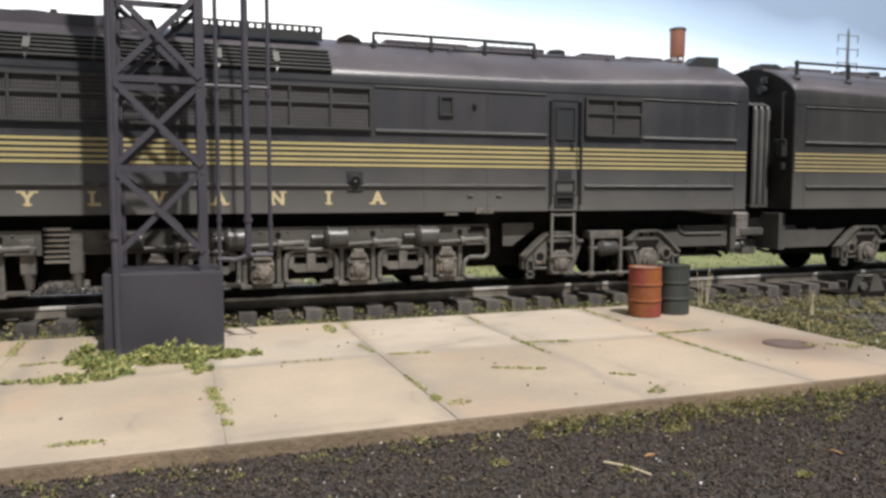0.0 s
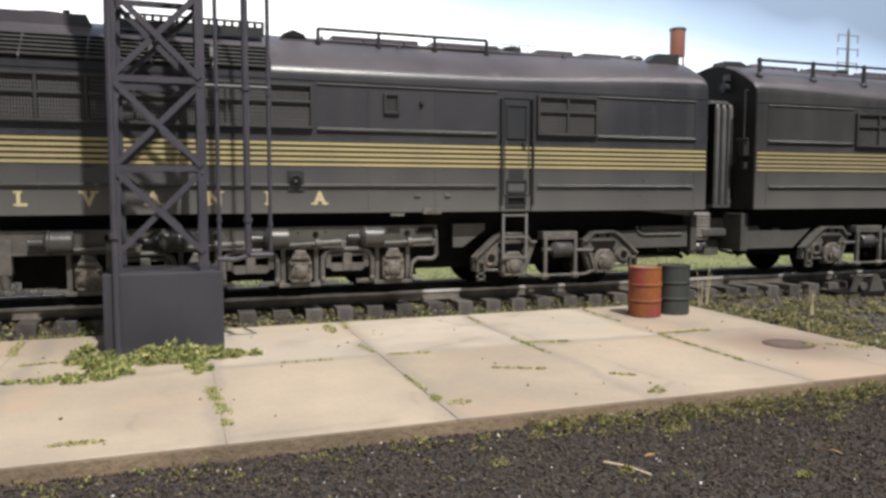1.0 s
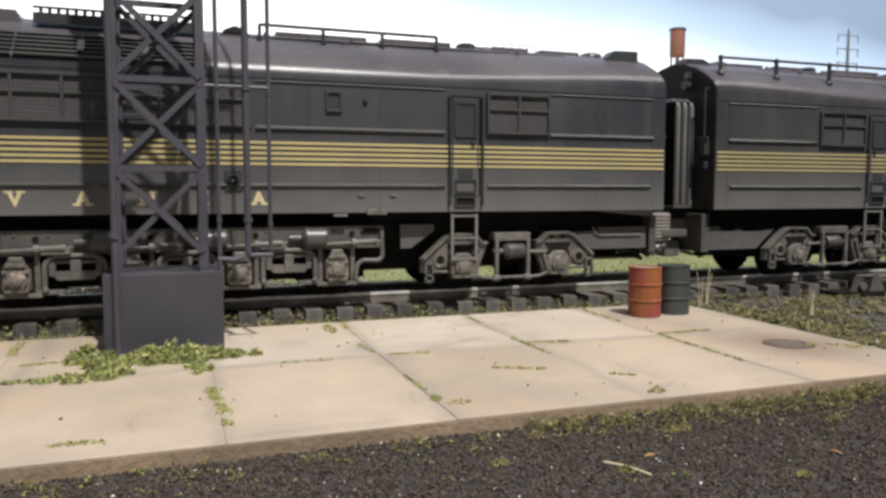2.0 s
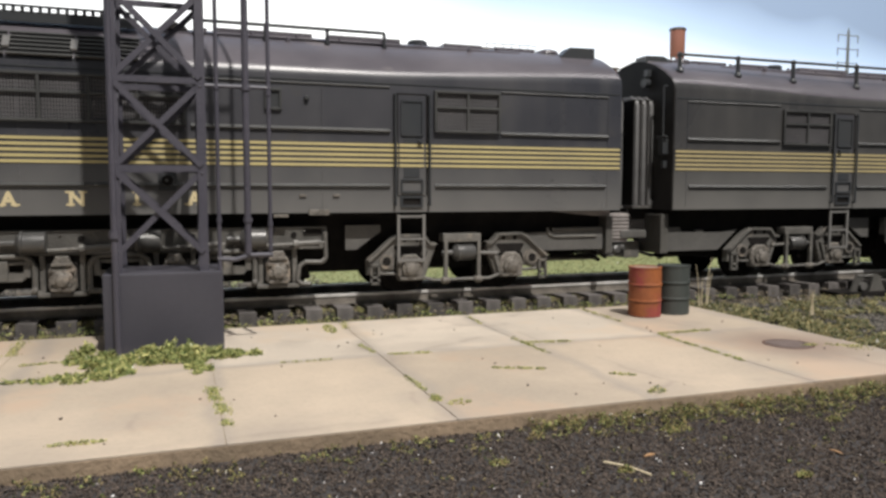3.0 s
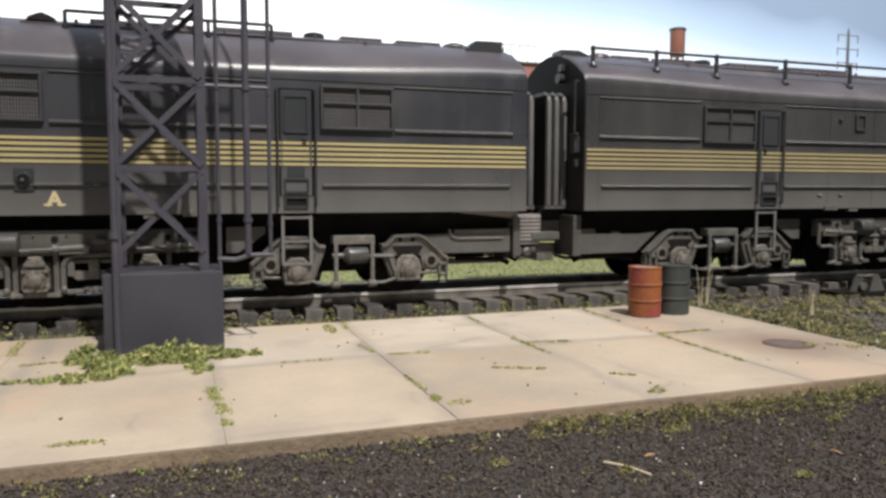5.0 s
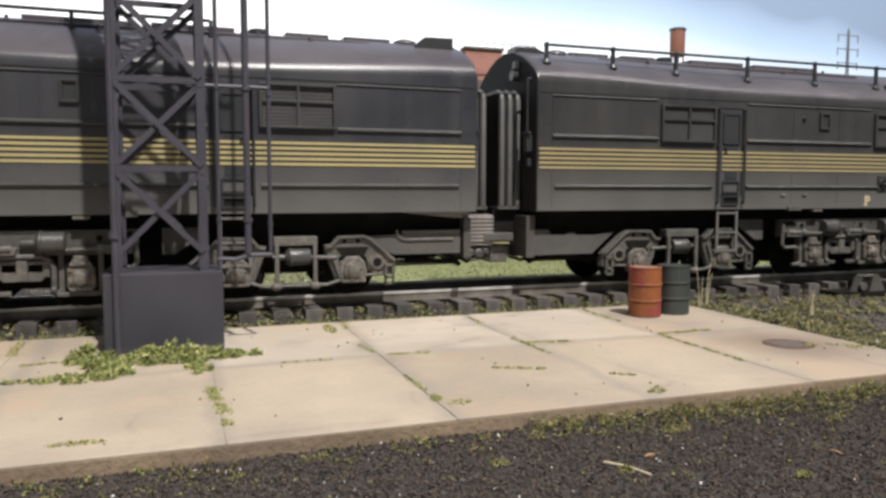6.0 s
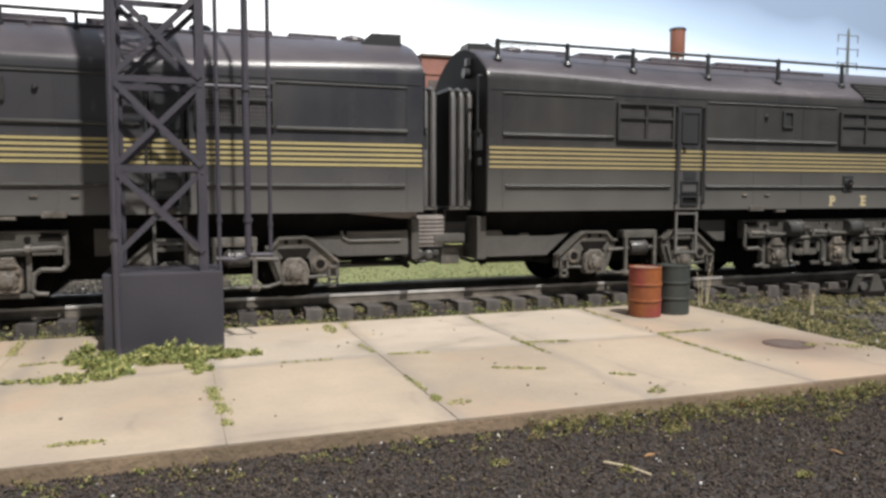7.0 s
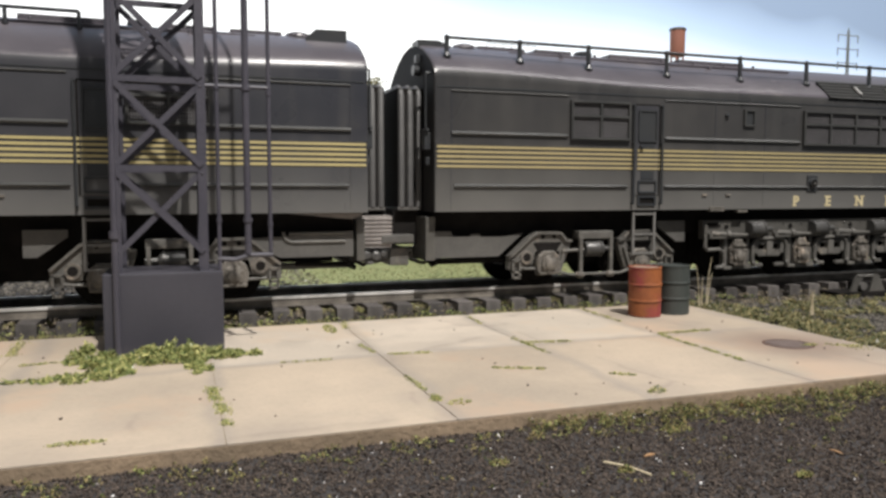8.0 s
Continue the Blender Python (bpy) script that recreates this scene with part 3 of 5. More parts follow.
    bx(bm, 4.14, 4.18, Y - 0.035, Y + 0.02, 1.67, 1.79), bx(bm, 4.52, 4.56, Y - 0.035, Y + 0.02, 1.67, 1.79)
    part("step_frame", bm, PAINT, root)
    part("step_well", bx(bmesh.new(), 4.18, 4.52, Y - 0.005, Y + 0.02, 1.67, 1.79), BLACK, root, "black recessed step")

    # screened openings in two rows
    low = 0.0 if dirn < 0 else 0.06

    def screen(u0, u1, cols, z0=2.975 - low, z1=3.73 - low, split=3.43 - low):
        win = part("screen_window", bx(bmesh.new(), u0, u1, Y - 0.006, Y + 0.01, z0, z1), MESHDARK, root, "dark screened opening in a raised frame")
        w = 0.05
        for za, depth in ((z0, 0.075), (z1 - w, 0.075), (split - w / 2, 0.065)):
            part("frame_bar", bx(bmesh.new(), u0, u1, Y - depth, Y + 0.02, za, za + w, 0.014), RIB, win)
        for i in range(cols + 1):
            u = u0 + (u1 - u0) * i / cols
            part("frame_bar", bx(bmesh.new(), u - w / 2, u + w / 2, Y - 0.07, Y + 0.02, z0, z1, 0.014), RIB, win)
        wires = bmesh.new()
        k = int((u1 - u0) / 0.042)
        for i in range(k):
            u = u0 + (i + 0.5) * (u1 - u0) / k
            bx(wires, u - 0.0125, u + 0.0125, Y - 0.02, Y - 0.007, z0, z1)
        k = int((z1 - z0) / 0.06)
        for i in range(k):
            z = z0 + (i + 0.5) * (z1 - z0) / k
            bx(wires, u0, u1, Y - 0.022, Y - 0.012, z - 0.008, z + 0.008)
        part("wire_screen", wires, SCREEN, win, "grey wire screen")

    screen(2.65 if dirn < 0 else 2.68, 3.9 if dirn < 0 else 3.92, 2)
    screen(8.2, 18.0, 14)

    # slatted roof intakes, on the slope of the shoulder
    for j in range(9):
        u0 = 8.86 + j * 0.94
        a, b = (-1.54, 3.955), (-1.14, 4.335)
        back = bmesh.new()
        pts = [(X(u0 + 0.02), a), (X(u0 + 0.9), a), (X(u0 + 0.9), b), (X(u0 + 0.02 + 0.0), b)]
        nrm = Vector((0, -0.71, 0.71))
        lo = [back.verts.new(Vector((x, p[0], p[1])) + nrm * -0.03) for x, p in pts]
        hi = [back.verts.new(Vector((x, p[0], p[1])) + nrm * 0.034) for x, p in pts]
        back.faces.new(lo), back.faces.new(hi[::-1])
        for i in range(4):
            back.faces.new((lo[i], lo[(i + 1) % 4], hi[(i + 1) % 4], hi[i]))
        intake = part("roof_intake", back, MESHDARK, root, "black slatted intake")
        sl = bmesh.new()
        for i in range(6):
            t = i / 5
            p = Vector((0, a[0] + (b[0] - a[0]) * t, a[1] + (b[1] - a[1]) * t)) + nrm * 0.05
            bar(sl, p + Vector((X(u0 + 0.0), 0, 0)), p + Vector((X(u0 + 0.92), 0, 0)), 0.03, 0.04, (0, 0.71, 0.71))
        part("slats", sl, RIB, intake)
        p = Vector((X(u0 + 0.93), (a[0] + b[0]) / 2 - 0.03, (a[1] + b[1]) / 2 + 0.0)) + nrm * 0.07
        if j in (0, 1, 4) or dirn > 0:
            part("clip", bar(bmesh.new(), p + Vector((0, -0.1, -0.1)), p + Vector((0, 0.08, 0.08)), 0.03, 0.1, (1, 0, 0)), BRIGHT, intake, "bright metal clip")

    # small fittings on the side
    bm = bmesh.new()
    for u in (6.66, 6.9):
        bx(bm, u - 0.025, u + 0.025, Y - 0.05, Y + 0.01, 3.28, 3.64, 0.015)
    for z in (3.3, 3.62):
        bx(bm, 6.66, 6.9, Y - 0.048, Y + 0.01, z - 0.025, z + 0.025, 0.015)
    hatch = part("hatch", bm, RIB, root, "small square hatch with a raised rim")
    part("hatch_cover", bx(bmesh.new(), 6.685, 6.875, Y - 0.012, Y, 3.325, 3.595, 0.004), PAINT, hatch)
    part("vent_knob", lathe(bmesh.new(), [(0.03, -0.02), (0.045, 0.0), (0.045, 0.06)], 12, (X(6.22), Y - 0.04, 3.5), "Y"), PAINT, root)
    bm = bmesh.new()
    bx(bm, 8.34, 8.62, Y - 0.03, Y + 0.01, 1.92, 2.27, 0.015)
    filler = part("filler_plate", bm, PAINT, root, "filler plate with round cap")
    part("filler_cap", lathe(bmesh.new(), [(0.1, 0.0), (0.11, 0.02), (0.11, 0.05)], 18, (X(8.48), Y - 0.075, 2.1), "Y"), PAINT, filler, "round filler cap")
    part("filler_hole", lathe(bmesh.new(), [(0.085, 0.0), (0.085, 0.02)], 16, (X(8.48), Y - 0.082, 2.09), "Y"), BLACK, filler, "dark filler hole")
    part("filler_knob", lathe(bmesh.new(), [(0.025, 0.0), (0.025, 0.03)], 10, (X(8.49), Y - 0.1, 2.09), "Y"), SHEET, filler)
    for u in (5.72, 6.3):
        part("bracket", bx(bmesh.new(), u - 0.06, u + 0.06, Y - 0.03, Y + 0.01, 1.82, 1.865, 0.012), DUSTY, root)
    part("jack_pad", bx(bmesh.new(), 5.85, 6.2, Y - 0.04, Y + 0.05, 1.5, 1.6, 0.01), DUSTY, root, "pale worn pad")
    part("jack_pad", bx(bmesh.new(), 6.55, 6.8, Y - 0.02, Y + 0.1, 1.47, 1.52, 0.01), DUSTY, root, "pale worn pad")

    # wide lettering along the lower side
    word = "PENNSYLVANIA"
    gap = 0.675
    at, spots = 0.0, []
    for c in word:
        w = 0.13 if c == "I" else 0.27
        spots.append(at + w / 2)
        at += w + gap
    if dirn < 0:
        letters(word, 0.31, lambda i: -8.07 - spots[-1] + spots[i], 1.69, LETTER, body)
    else:
        letters(word, 0.31, lambda i: 8.35 + (spots[i] - spots[0]) * 0.967, 1.6, LETTER, body)

    # roof fittings
    def roof_z(y, u=8):
        s = section(u)
        for (y0, z0), (y1, z1) in zip(s, s[1:]):
            if y0 <= y <= y1 and y1 > y0:
                return z0 + (z1 - z0) * (y - y0) / (y1 - y0)
        return 4.7
    if dirn < 0:
        rail_us, ry = (4.63, 5.7, 6.8, 7.93), -0.75
    else:
        rail_us, ry = (0.33, 1.77, 3.22, 5.0, 6.8, 8.56, 10.35, 12.15, 13.9), -1.2
    top = 4.845 if dirn < 0 else 4.765
    for u in rail_us:
        z = roof_z(ry, u)
        bm = rod(bmesh.new(), (X(u), ry, z - 0.03), (X(u), ry, top), 0.045 if dirn > 0 else 0.032)
        if dirn > 0:
            lathe(bm, [(0.085, 0), (0.085, 0.025), (0.05, 0.09)], 12, (X(u), ry, z - 0.01))
            lathe(bm, [(0.03, -0.06), (0.055, -0.03), (0.055, 0.02), (0.02, 0.05)], 10, (X(u), ry, top))
        else:
            lathe(bm, [(0.05, 0), (0.05, 0.03)], 10, (X(u), ry, z))
        part("rail_post", bm, PAINT, root)
    part("roof_rail", rod(bmesh.new(), (X(rail_us[0]), ry, top), (X(rail_us[-1]), ry, top), 0.03), PAINT, root)
    part("roof_vent", lathe(bmesh.new(), [(0.2, 0), (0.2, 0.1), (0.16, 0.13)], 18, (X(3.75), 0.0, 4.77)), PAINT, root)
    part("roof_vent", lathe(bmesh.new(), [(0.24, 0), (0.22, 0.06), (0.1, 0.1)], 18, (X(1.0), -0.25, 4.75)), ROOF, root)
    for u0, u1, y0, y1, z1 in ((1.3, 2.2, -0.3, 0.3, 4.835), (2.5, 3.3, -0.35, 0.35, 4.83), (4.2, 5.6, -0.35, 0.35, 4.84), (5.9, 7.6, -0.35, 0.35, 4.83)):
        part("roof_hatch", bx(bmesh.new(), u0, u1, y0, y1, 4.6, z1, 0.02), ROOF, root)
    for i in range(9):
        u = 1.4 + i * 0.8
        part("roof_bolt", lathe(bmesh.new(), [(0.03, -0.02), (0.03, 0.03), (0.015, 0.045)], 8, (X(u), -0.42, roof_z(-0.42, u) + 0.01)), ROOF, root)
    part("roof_ledge", bar(bmesh.new(), (X(1.8), -0.62, roof_z(-0.62, 3) + 0.01), (X(8.6), -0.62, roof_z(-0.62) + 0.01), 0.05, 0.03, (0, 0, 1)), ROOF, root)
    for u in (2.9, 6.4):
        part("lifting_eye", lathe(bmesh.new(), [(0.05, -0.02), (0.05, 0.05), (0.03, 0.07)], 10, (X(u), -0.7, roof_z(-0.7, u))), ROOF, root)
    if dirn < 0:
        bm = extrude(bmesh.new(), [(X(0.2), 4.5), (X(0.2), 4.83), (X(0.76), 4.82), (X(0.94), 4.66), (X(0.94), 4.5)], -0.82, -0.5)
        part("roof_box", bm, PAINT, root, "dark roof box with sloped end")
    if dirn < 0:
        # a short running board with a pierced edge
        bm = bmesh.new()
        bx(bm, 8.9, 11.47, -0.85, -0.5, 4.72, 4.745)
        bx(bm, 8.9, 11.47, -0.87, -0.84, 4.6, 4.765), bx(bm, 8.9, 11.47, -0.87, -0.84, 4.832, 4.866)
        u = 8.92
        while u < 11.47:
            bx(bm, u - 0.025, u + 0.025, -0.87, -0.84, 4.74, 4.85)
            u += 0.128
        part("running_board", bm, PAINT, root, "pierced roof walkway")
        part("roof_cowl", lathe(bmesh.new(), [(0.26, -0.03), (0.2, 0.06), (0.05, 0.13), (0.02, 0.14)], 16, (X(8.32), -0.4, 4.72)), BLACK, root, "black conical roof cowl")
        # raised fan deck towards the cab
        deck = part("fan_deck", extrude(bmesh.new(), [(X(11.6), 4.5), (X(11.75), 4.83), (X(18.2), 4.83), (X(18.4), 4.5)], -0.62, 0.62), ROOF, root, "raised fan deck in pale roof paint")
        for i in range(5):
            part("fan_ring", lathe(bmesh.new(), [(0.46, -0.02), (0.46, 0.05), (0.4, 0.065), (0.38, 0.02)], 24, (X(12.4 + i * 1.22), 0.0, 4.83)), ROOF, deck)
            part("deck_lug", bx(bmesh.new(), 12.0 + i * 1.22, 12.1 + i * 1.22, -0.6, -0.5, 4.8, 4.89, 0.012), PAINT, deck)
    else:
        bm = extrude(bmesh.new(), [(X(0.0), 4.5), (X(0.0), 4.83), (X(0.42), 4.84), (X(0.66), 4.74), (X(0.66), 4.5)], -0.5, -0.1)
        part("roof_box", bm, PAINT, root, "low dark roof box")

    # the coupled end: dark end sheet, folding gangway, rails, lamp
    end_outline = [(y, z) for y, z in section(0.03)]
    bm = bmesh.new()
    f = [bm.verts.new((X(-0.012), y * 0.985, z - 0.01)) for y, z in end_outline]
    h = [bm.verts.new((X(0.03), y * 0.985, z - 0.01)) for y, z in end_outline]
    bm.faces.new(f), bm.faces.new(h[::-1])
    for i in range(len(f)):
        bm.faces.new((f[i], f[(i + 1) % len(f)], h[(i + 1) % len(f)], h[i]))
    end = part("end_sheet", bm, ENDP, root, "very dark end sheet")
    for i in range(3):
        u0 = -0.03 - i * 0.165
        hw = 0.9
        bm = bmesh.new()
        rings = []
        for du, d in ((0.0, 0.05), (0.025, 0.012), (0.06, 0.0), (0.1, 0.012), (0.125, 0.05)):
            w, q = hw - d, 3.93 - d
            path = [(-w, 1.62), (-w, q - 0.2), (-w + 0.05, q - 0.1), (-w + 0.24, q), (w - 0.24, q), (w - 0.05, q - 0.1), (w, q - 0.2), (w, 1.62)]
            rings.append([bm.verts.new((X(u0 - du), y, z)) for y, z in path])
        inner = [[bm.verts.new((v.co.x, v.co.y * 0.78, min(v.co.z, 3.7))) for v in ring] for ring in (rings[0], rings[-1])]
        loop = [inner[0]] + rings + [inner[1]]
        for a, b in zip(loop, loop[1:] + loop[:1]):
            for k in range(7):
                bm.faces.new((a[k], a[k + 1], b[k + 1], b[k]))
        for k in (0, 7):
            bm.faces.new([r_[k] for r_ in loop])
        part("gangway_fold", bm, RUBBER, root, "grey folded gangway frame", smooth=True)
    bm = bmesh.new()
    box(bm, min(X(0), X(-0.492)), max(X(0), X(-0.492)), -0.84, 0.84, 1.62, 3.84)
    part("gangway_curtain", bm, BLACK, root, "black gangway curtain")
    part("threshold", bx(bmesh.new(), -0.05, -0.5, -0.88, 0.88, 1.56, 1.615, 0.01), SHEET, root, "pale gangway threshold")
    bm = bent_rod(bmesh.new(), [(X(0), -1.3, 4.08), (X(-0.1), -1.3, 4.08), (X(-0.1), -1.3, 2.95), (X(0), -1.3, 2.95)], 0.022)
    part("end_rail", bm, PAINT, root)
    bm = boxes()
    bx(bm, 0, -0.14, -1.36, -1.2, 2.68, 3.0, 0.02)
    rod(bm, (X(-0.1), -1.42, 3.04), (X(-0.1), -1.1, 3.04), 0.03)
    bx(bm, 0, -0.1, -1.33, -1.24, 2.4, 2.55, 0.02)
    part("latch_box", bm, PAINT, root)
    bm = lathe(bmesh.new(), [(0.1, 0), (0.1, 0.12), (0.07, 0.14)], 14, (X(-0.02) - (0.12 if dirn > 0 else 0), -0.62, 4.22), "X")
    bx(bm, 0, -0.1, -0.72, -0.58, 4.35, 4.5, 0.02)
    part("end_lamp", bm, PAINT, root)

    # underframe, its black also standing for the shade under the body
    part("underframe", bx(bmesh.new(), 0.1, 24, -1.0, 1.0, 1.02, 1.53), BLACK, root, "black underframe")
    bm = bmesh.new()
    # Sheet tops follow the body's shadow edge; the black behind stands for shade.
    if dirn < 0:
        sheet = [(0.2, 1.2), (0.2, 0.75), (1.5, 0.75), (2.0, 0.97), (2.0, 1.1), (1.4, 1.12), (0.7, 1.18)]
    else:
        sheet = [(0.06, 1.16), (0.06, 0.66), (1.35, 0.66), (1.85, 1.1), (1.45, 1.04), (1.0, 1.04), (0.97, 1.1), (0.8, 1.1), (0.77, 1.05), (0.45, 1.06), (0.4, 1.16)]
    extrude(bm, [(X(u), z) for u, z in sheet], -1.24, -1.18)
    pilot = part("end_frame", bm, SHEET, root, "dusty grey frame sheet, cut along the shadow of the body")
    # Pale wedge puts the light through the gap between locomotives into the colour.
    if dirn < 0:
        bm = extrude(bmesh.new(), [(X(0.02), 1.525), (X(0.02), 1.4), (X(0.55), 1.44), (X(1.35), 1.525)], -1.22, -1.14)
        part("gusset", bm, STEP, root, "pale wedge of light under the floor, put into the colour")
    if dirn < 0:
        bm = bent_rod(bmesh.new(), [(X(0.35), -1.25, 1.17), (X(1.35), -1.25, 1.17)], 0.03)
        bent_rod(bm, [(X(0.35), -1.25, 1.02), (X(1.3), -1.25, 1.02), (X(1.42), -1.25, 1.07), (X(1.45), -1.25, 1.2)], 0.03)
        part("pipe", bm, GRIME, pilot)
    if dirn < 0:
        part("end_post", bx(bmesh.new(), 0.0, 0.15, -1.3, -1.0, 0.66, 1.42, 0.02), BEAM, root)
    else:
        part("end_post", bx(bmesh.new(), -0.1, 0.08, -1.3, -0.5, 0.62, 1.44, 0.02), BEAM, root)
    if dirn < 0:
        stack = part("step_block", bx(bmesh.new(), -0.6, 0.02, -0.93, 0.6, 0.86, 1.46, 0.01), STEP, root, "ribbed grey step block")
        for i in range(7):
            part("rib", bx(bmesh.new(), -0.61, 0.03, -0.96, -0.92, 0.93 + i * 0.075, 0.978 + i * 0.075, 0.01), STEP, stack)
        bm = bmesh.new()
        for u, z, r in ((-0.1, 0.72, 0.09), (-0.28, 0.7, 0.1), (-0.42, 0.74, 0.07)):
            lathe(bm, [(r * 0.6, -0.08), (r, -0.05), (r, 0.05), (r * 0.5, 0.08)], 10, (X(u), -0.98, z), "Y")
        bent_rod(bm, [(X(0.05), -0.98, 0.68), (X(-0.15), -1.0, 0.58), (X(-0.35), -0.98, 0.62), (X(-0.5), -0.95, 0.7)], 0.03)
        part("air_valve", bm, CYLINDER, root, "dark air valves and hose")
    bm = bmesh.new()
    if dirn < 0:
        bx(bm, 0.3, -0.65, -0.7, 0.2, 0.58, 0.78, 0.02), bx(bm, -0.6, -0.98, -0.8, 0.3, 0.5, 0.84, 0.04)
    else:
        bx(bm, 0.3, -0.5, -0.13, 0.13, 0.55, 0.8, 0.02)
    part("coupler", bm, GRIME, root, "knuckle coupler")
    if dirn < 0:
        part("buffer_beam", bx(bmesh.new(), -0.4, -1.03, -0.98, 0.5, 0.94, 1.1, 0.03), SHEET, root, "pale dusty buffer beam")
    # Added black box: blocks the view under the gangway and stands for shade.
    part("footplate", bx(bmesh.new(), 0.1, -0.55, -0.72, 0.72, 1.47 if dirn < 0 else 0.9, 1.555), BLACK, root, "added black box in the dark gap under the gangway")
    part("sill_bar", rod(bmesh.new(), (X(0.1), -0.85, 0.56), (X(1.9), -0.85, 0.56), 0.06), BEAM if dirn < 0 else BLACK, root, "grimy lower pipe")
    bm = bent_rod(bmesh.new(), [(X(0.6), -1.0, 0.78), (X(0.1), -1.02, 0.62), (X(-0.05), -0.95, 0.55), (X(-0.25), -0.8, 0.62)], 0.035)
    bent_rod(bm, [(X(1.2), -0.9, 0.6), (X(0.3), -0.95, 0.58), (X(0.1), -0.95, 0.5)], 0.045)
    part("brake_hose", bm, BLACK, root)

    # Added black blocks fill the see-through gaps; their colour stands for shade.
    part("belly", bx(bmesh.new(), 0.45, 24, -0.55, 0.55, 0.6, 1.03), BLACK, root, "added black block for the shade between the wheels")
    part("belly", bx(bmesh.new(), 1.75, 24, -0.5, 0.5, 0.4, 0.62), BLACK, root, "added black block for the shade between the wheels")

    # ladder below the door
    bm = bmesh.new()
    for u in (4.1, 4.58):
        bar(bm, (X(u), -1.5, 0.64), (X(u), -1.5, 1.5), 0.05, 0.04)
    for z in (0.66, 1.05, 1.46):
        bar(bm, (X(4.1), -1.5, z), (X(4.58), -1.5, z), 0.04, 0.045)
    part("step_ladder", bm, LADDER, root, "grey two-rung step ladder")

    # guiding truck
    TY = -1.36
    axles = (2.31, 4.33)
    mid = 3.32
    for a in axles:
        wheel(X(a), 0.5, root)

    def side_frame(c, sgn):
        """The arched frame round one axle; sgn: which way its long foot points."""
        def at(d):
            return X(c + sgn * d)
        o = [(-0.5, 0.86), (-0.5, 0.96), (-0.38, 0.97), (-0.26, 1.12), (0.22, 1.13), (0.34, 1.07), (0.8, 0.66), (0.8, 0.4), (0.56, 0.4), (0.52, 0.46), (0.3, 0.48), (0.27, 0.76), (-0.27, 0.76), (-0.2, 0.32), (-0.3, 0.32)]
        bm = bmesh.new()
        extrude(bm, [(at(d), z) for d, z in o], TY, TY + 0.16)
        es = [e for e in bm.edges if abs(e.verts[0].co.y - TY) < 1e-4 and abs(e.verts[1].co.y - TY) < 1e-4]
        bmesh.ops.bevel(bm, geom=es, offset=0.018, segments=1, affect="EDGES")
        fr = part("truck_frame", bm, GRIME, root, "grimy cast truck side frame")
        bm = bmesh.new()
        rim = [(-0.5, 0.94), (-0.38, 0.95), (-0.26, 1.1), (0.22, 1.11), (0.34, 1.05), (0.78, 0.66)]
        for (d0, z0), (d1, z1) in zip(rim, rim[1:]):
            bar(bm, (at(d0), TY - 0.02, z0), (at(d1), TY - 0.02, z1), 0.045, 0.09)
        part("flange", bm, GRIME, fr)
        part("lower_rod", rod(bmesh.new(), (at(0.2), TY + 0.02, 0.4), (at(0.62), TY + 0.02, 0.42), 0.03), GRIME, fr)
        part("leg", bar(bmesh.new(), (at(-0.36), TY - 0.015, 0.8), (at(-0.2), TY - 0.015, 0.32), 0.06, 0.1), GRIME, fr)
        # Pocket and holes are not cut: black plates stand for their shade.
        bm = bmesh.new()
        extrude(bm, [(at(-0.26), 0.92), (at(-0.3), 0.9), (at(-0.22), 0.8), (at(-0.18), 0.72), (at(0.2), 0.72), (at(0.24), 0.8), (at(0.3), 0.9), (at(0.26), 0.92)], TY - 0.006, TY + 0.1)
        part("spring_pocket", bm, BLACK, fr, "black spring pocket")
        for d in (-0.14, 0.1):
            part("frame_hole", lathe(bmesh.new(), [(0.042, 0), (0.042, 0.05)], 12, (at(d), TY - 0.01, 1.03), "Y"), BLACK, fr, "dark round hole")
        ring = part("pivot_ring", lathe(bmesh.new(), [(0.13, 0.0), (0.13, 0.07)], 18, (at(0.45), TY - 0.05, 0.64), "Y"), DUSTY, fr)
        part("pivot_hole", lathe(bmesh.new(), [(0.08, 0.0), (0.08, 0.03)], 16, (at(0.45), TY - 0.058, 0.64), "Y"), BLACK, ring, "dark round hole")
        bm = bmesh.new()
        for d in (0.6, 0.74):
            bar(bm, (at(d), TY - 0.05, 0.24), (at(d), TY - 0.05, 0.58), 0.04, 0.05)
        for z in (0.25, 0.36, 0.58):
            bar(bm, (at(0.58), TY - 0.05, z), (at(0.76), TY - 0.05, z), 0.045, 0.05)
        part("hanger", bm, GRIME, fr)
        axle_box(X(c), TY, 0.54, fr, 1.08, False)

    side_frame(axles[0], -1)
    side_frame(axles[1], 1)
    bm = extrude(bmesh.new(), [(X(5.5), 1.3), (X(5.5), 0.86), (X(5.3), 0.86), (X(4.85), 1.18), (X(4.85), 1.3)], TY + 0.12, TY + 0.18)
    part("bolster_plate", bm, SHEET, root, "dusty triangular bolster plate")
    portal = part("portal_beam", bx(bmesh.new(), mid - 0.38, mid + 0.38, TY - 0.08, TY + 0.2, 0.97, 1.13, 0.03), GRIME, root)
    for u in (mid - 0.33, mid + 0.33):
        part("portal_post", bx(bmesh.new(), u - 0.035, u + 0.035, TY - 0.1, TY - 0.02, 0.28, 1.0, 0.01), GRIME, portal)
        part("portal_foot", lathe(bmesh.new(), [(0.03, -0.1), (0.07, -0.06), (0.07, 0.05), (0.03, 0.09)], 12, (X(u), TY - 0.06, 0.26), "X"), DUSTY, portal)
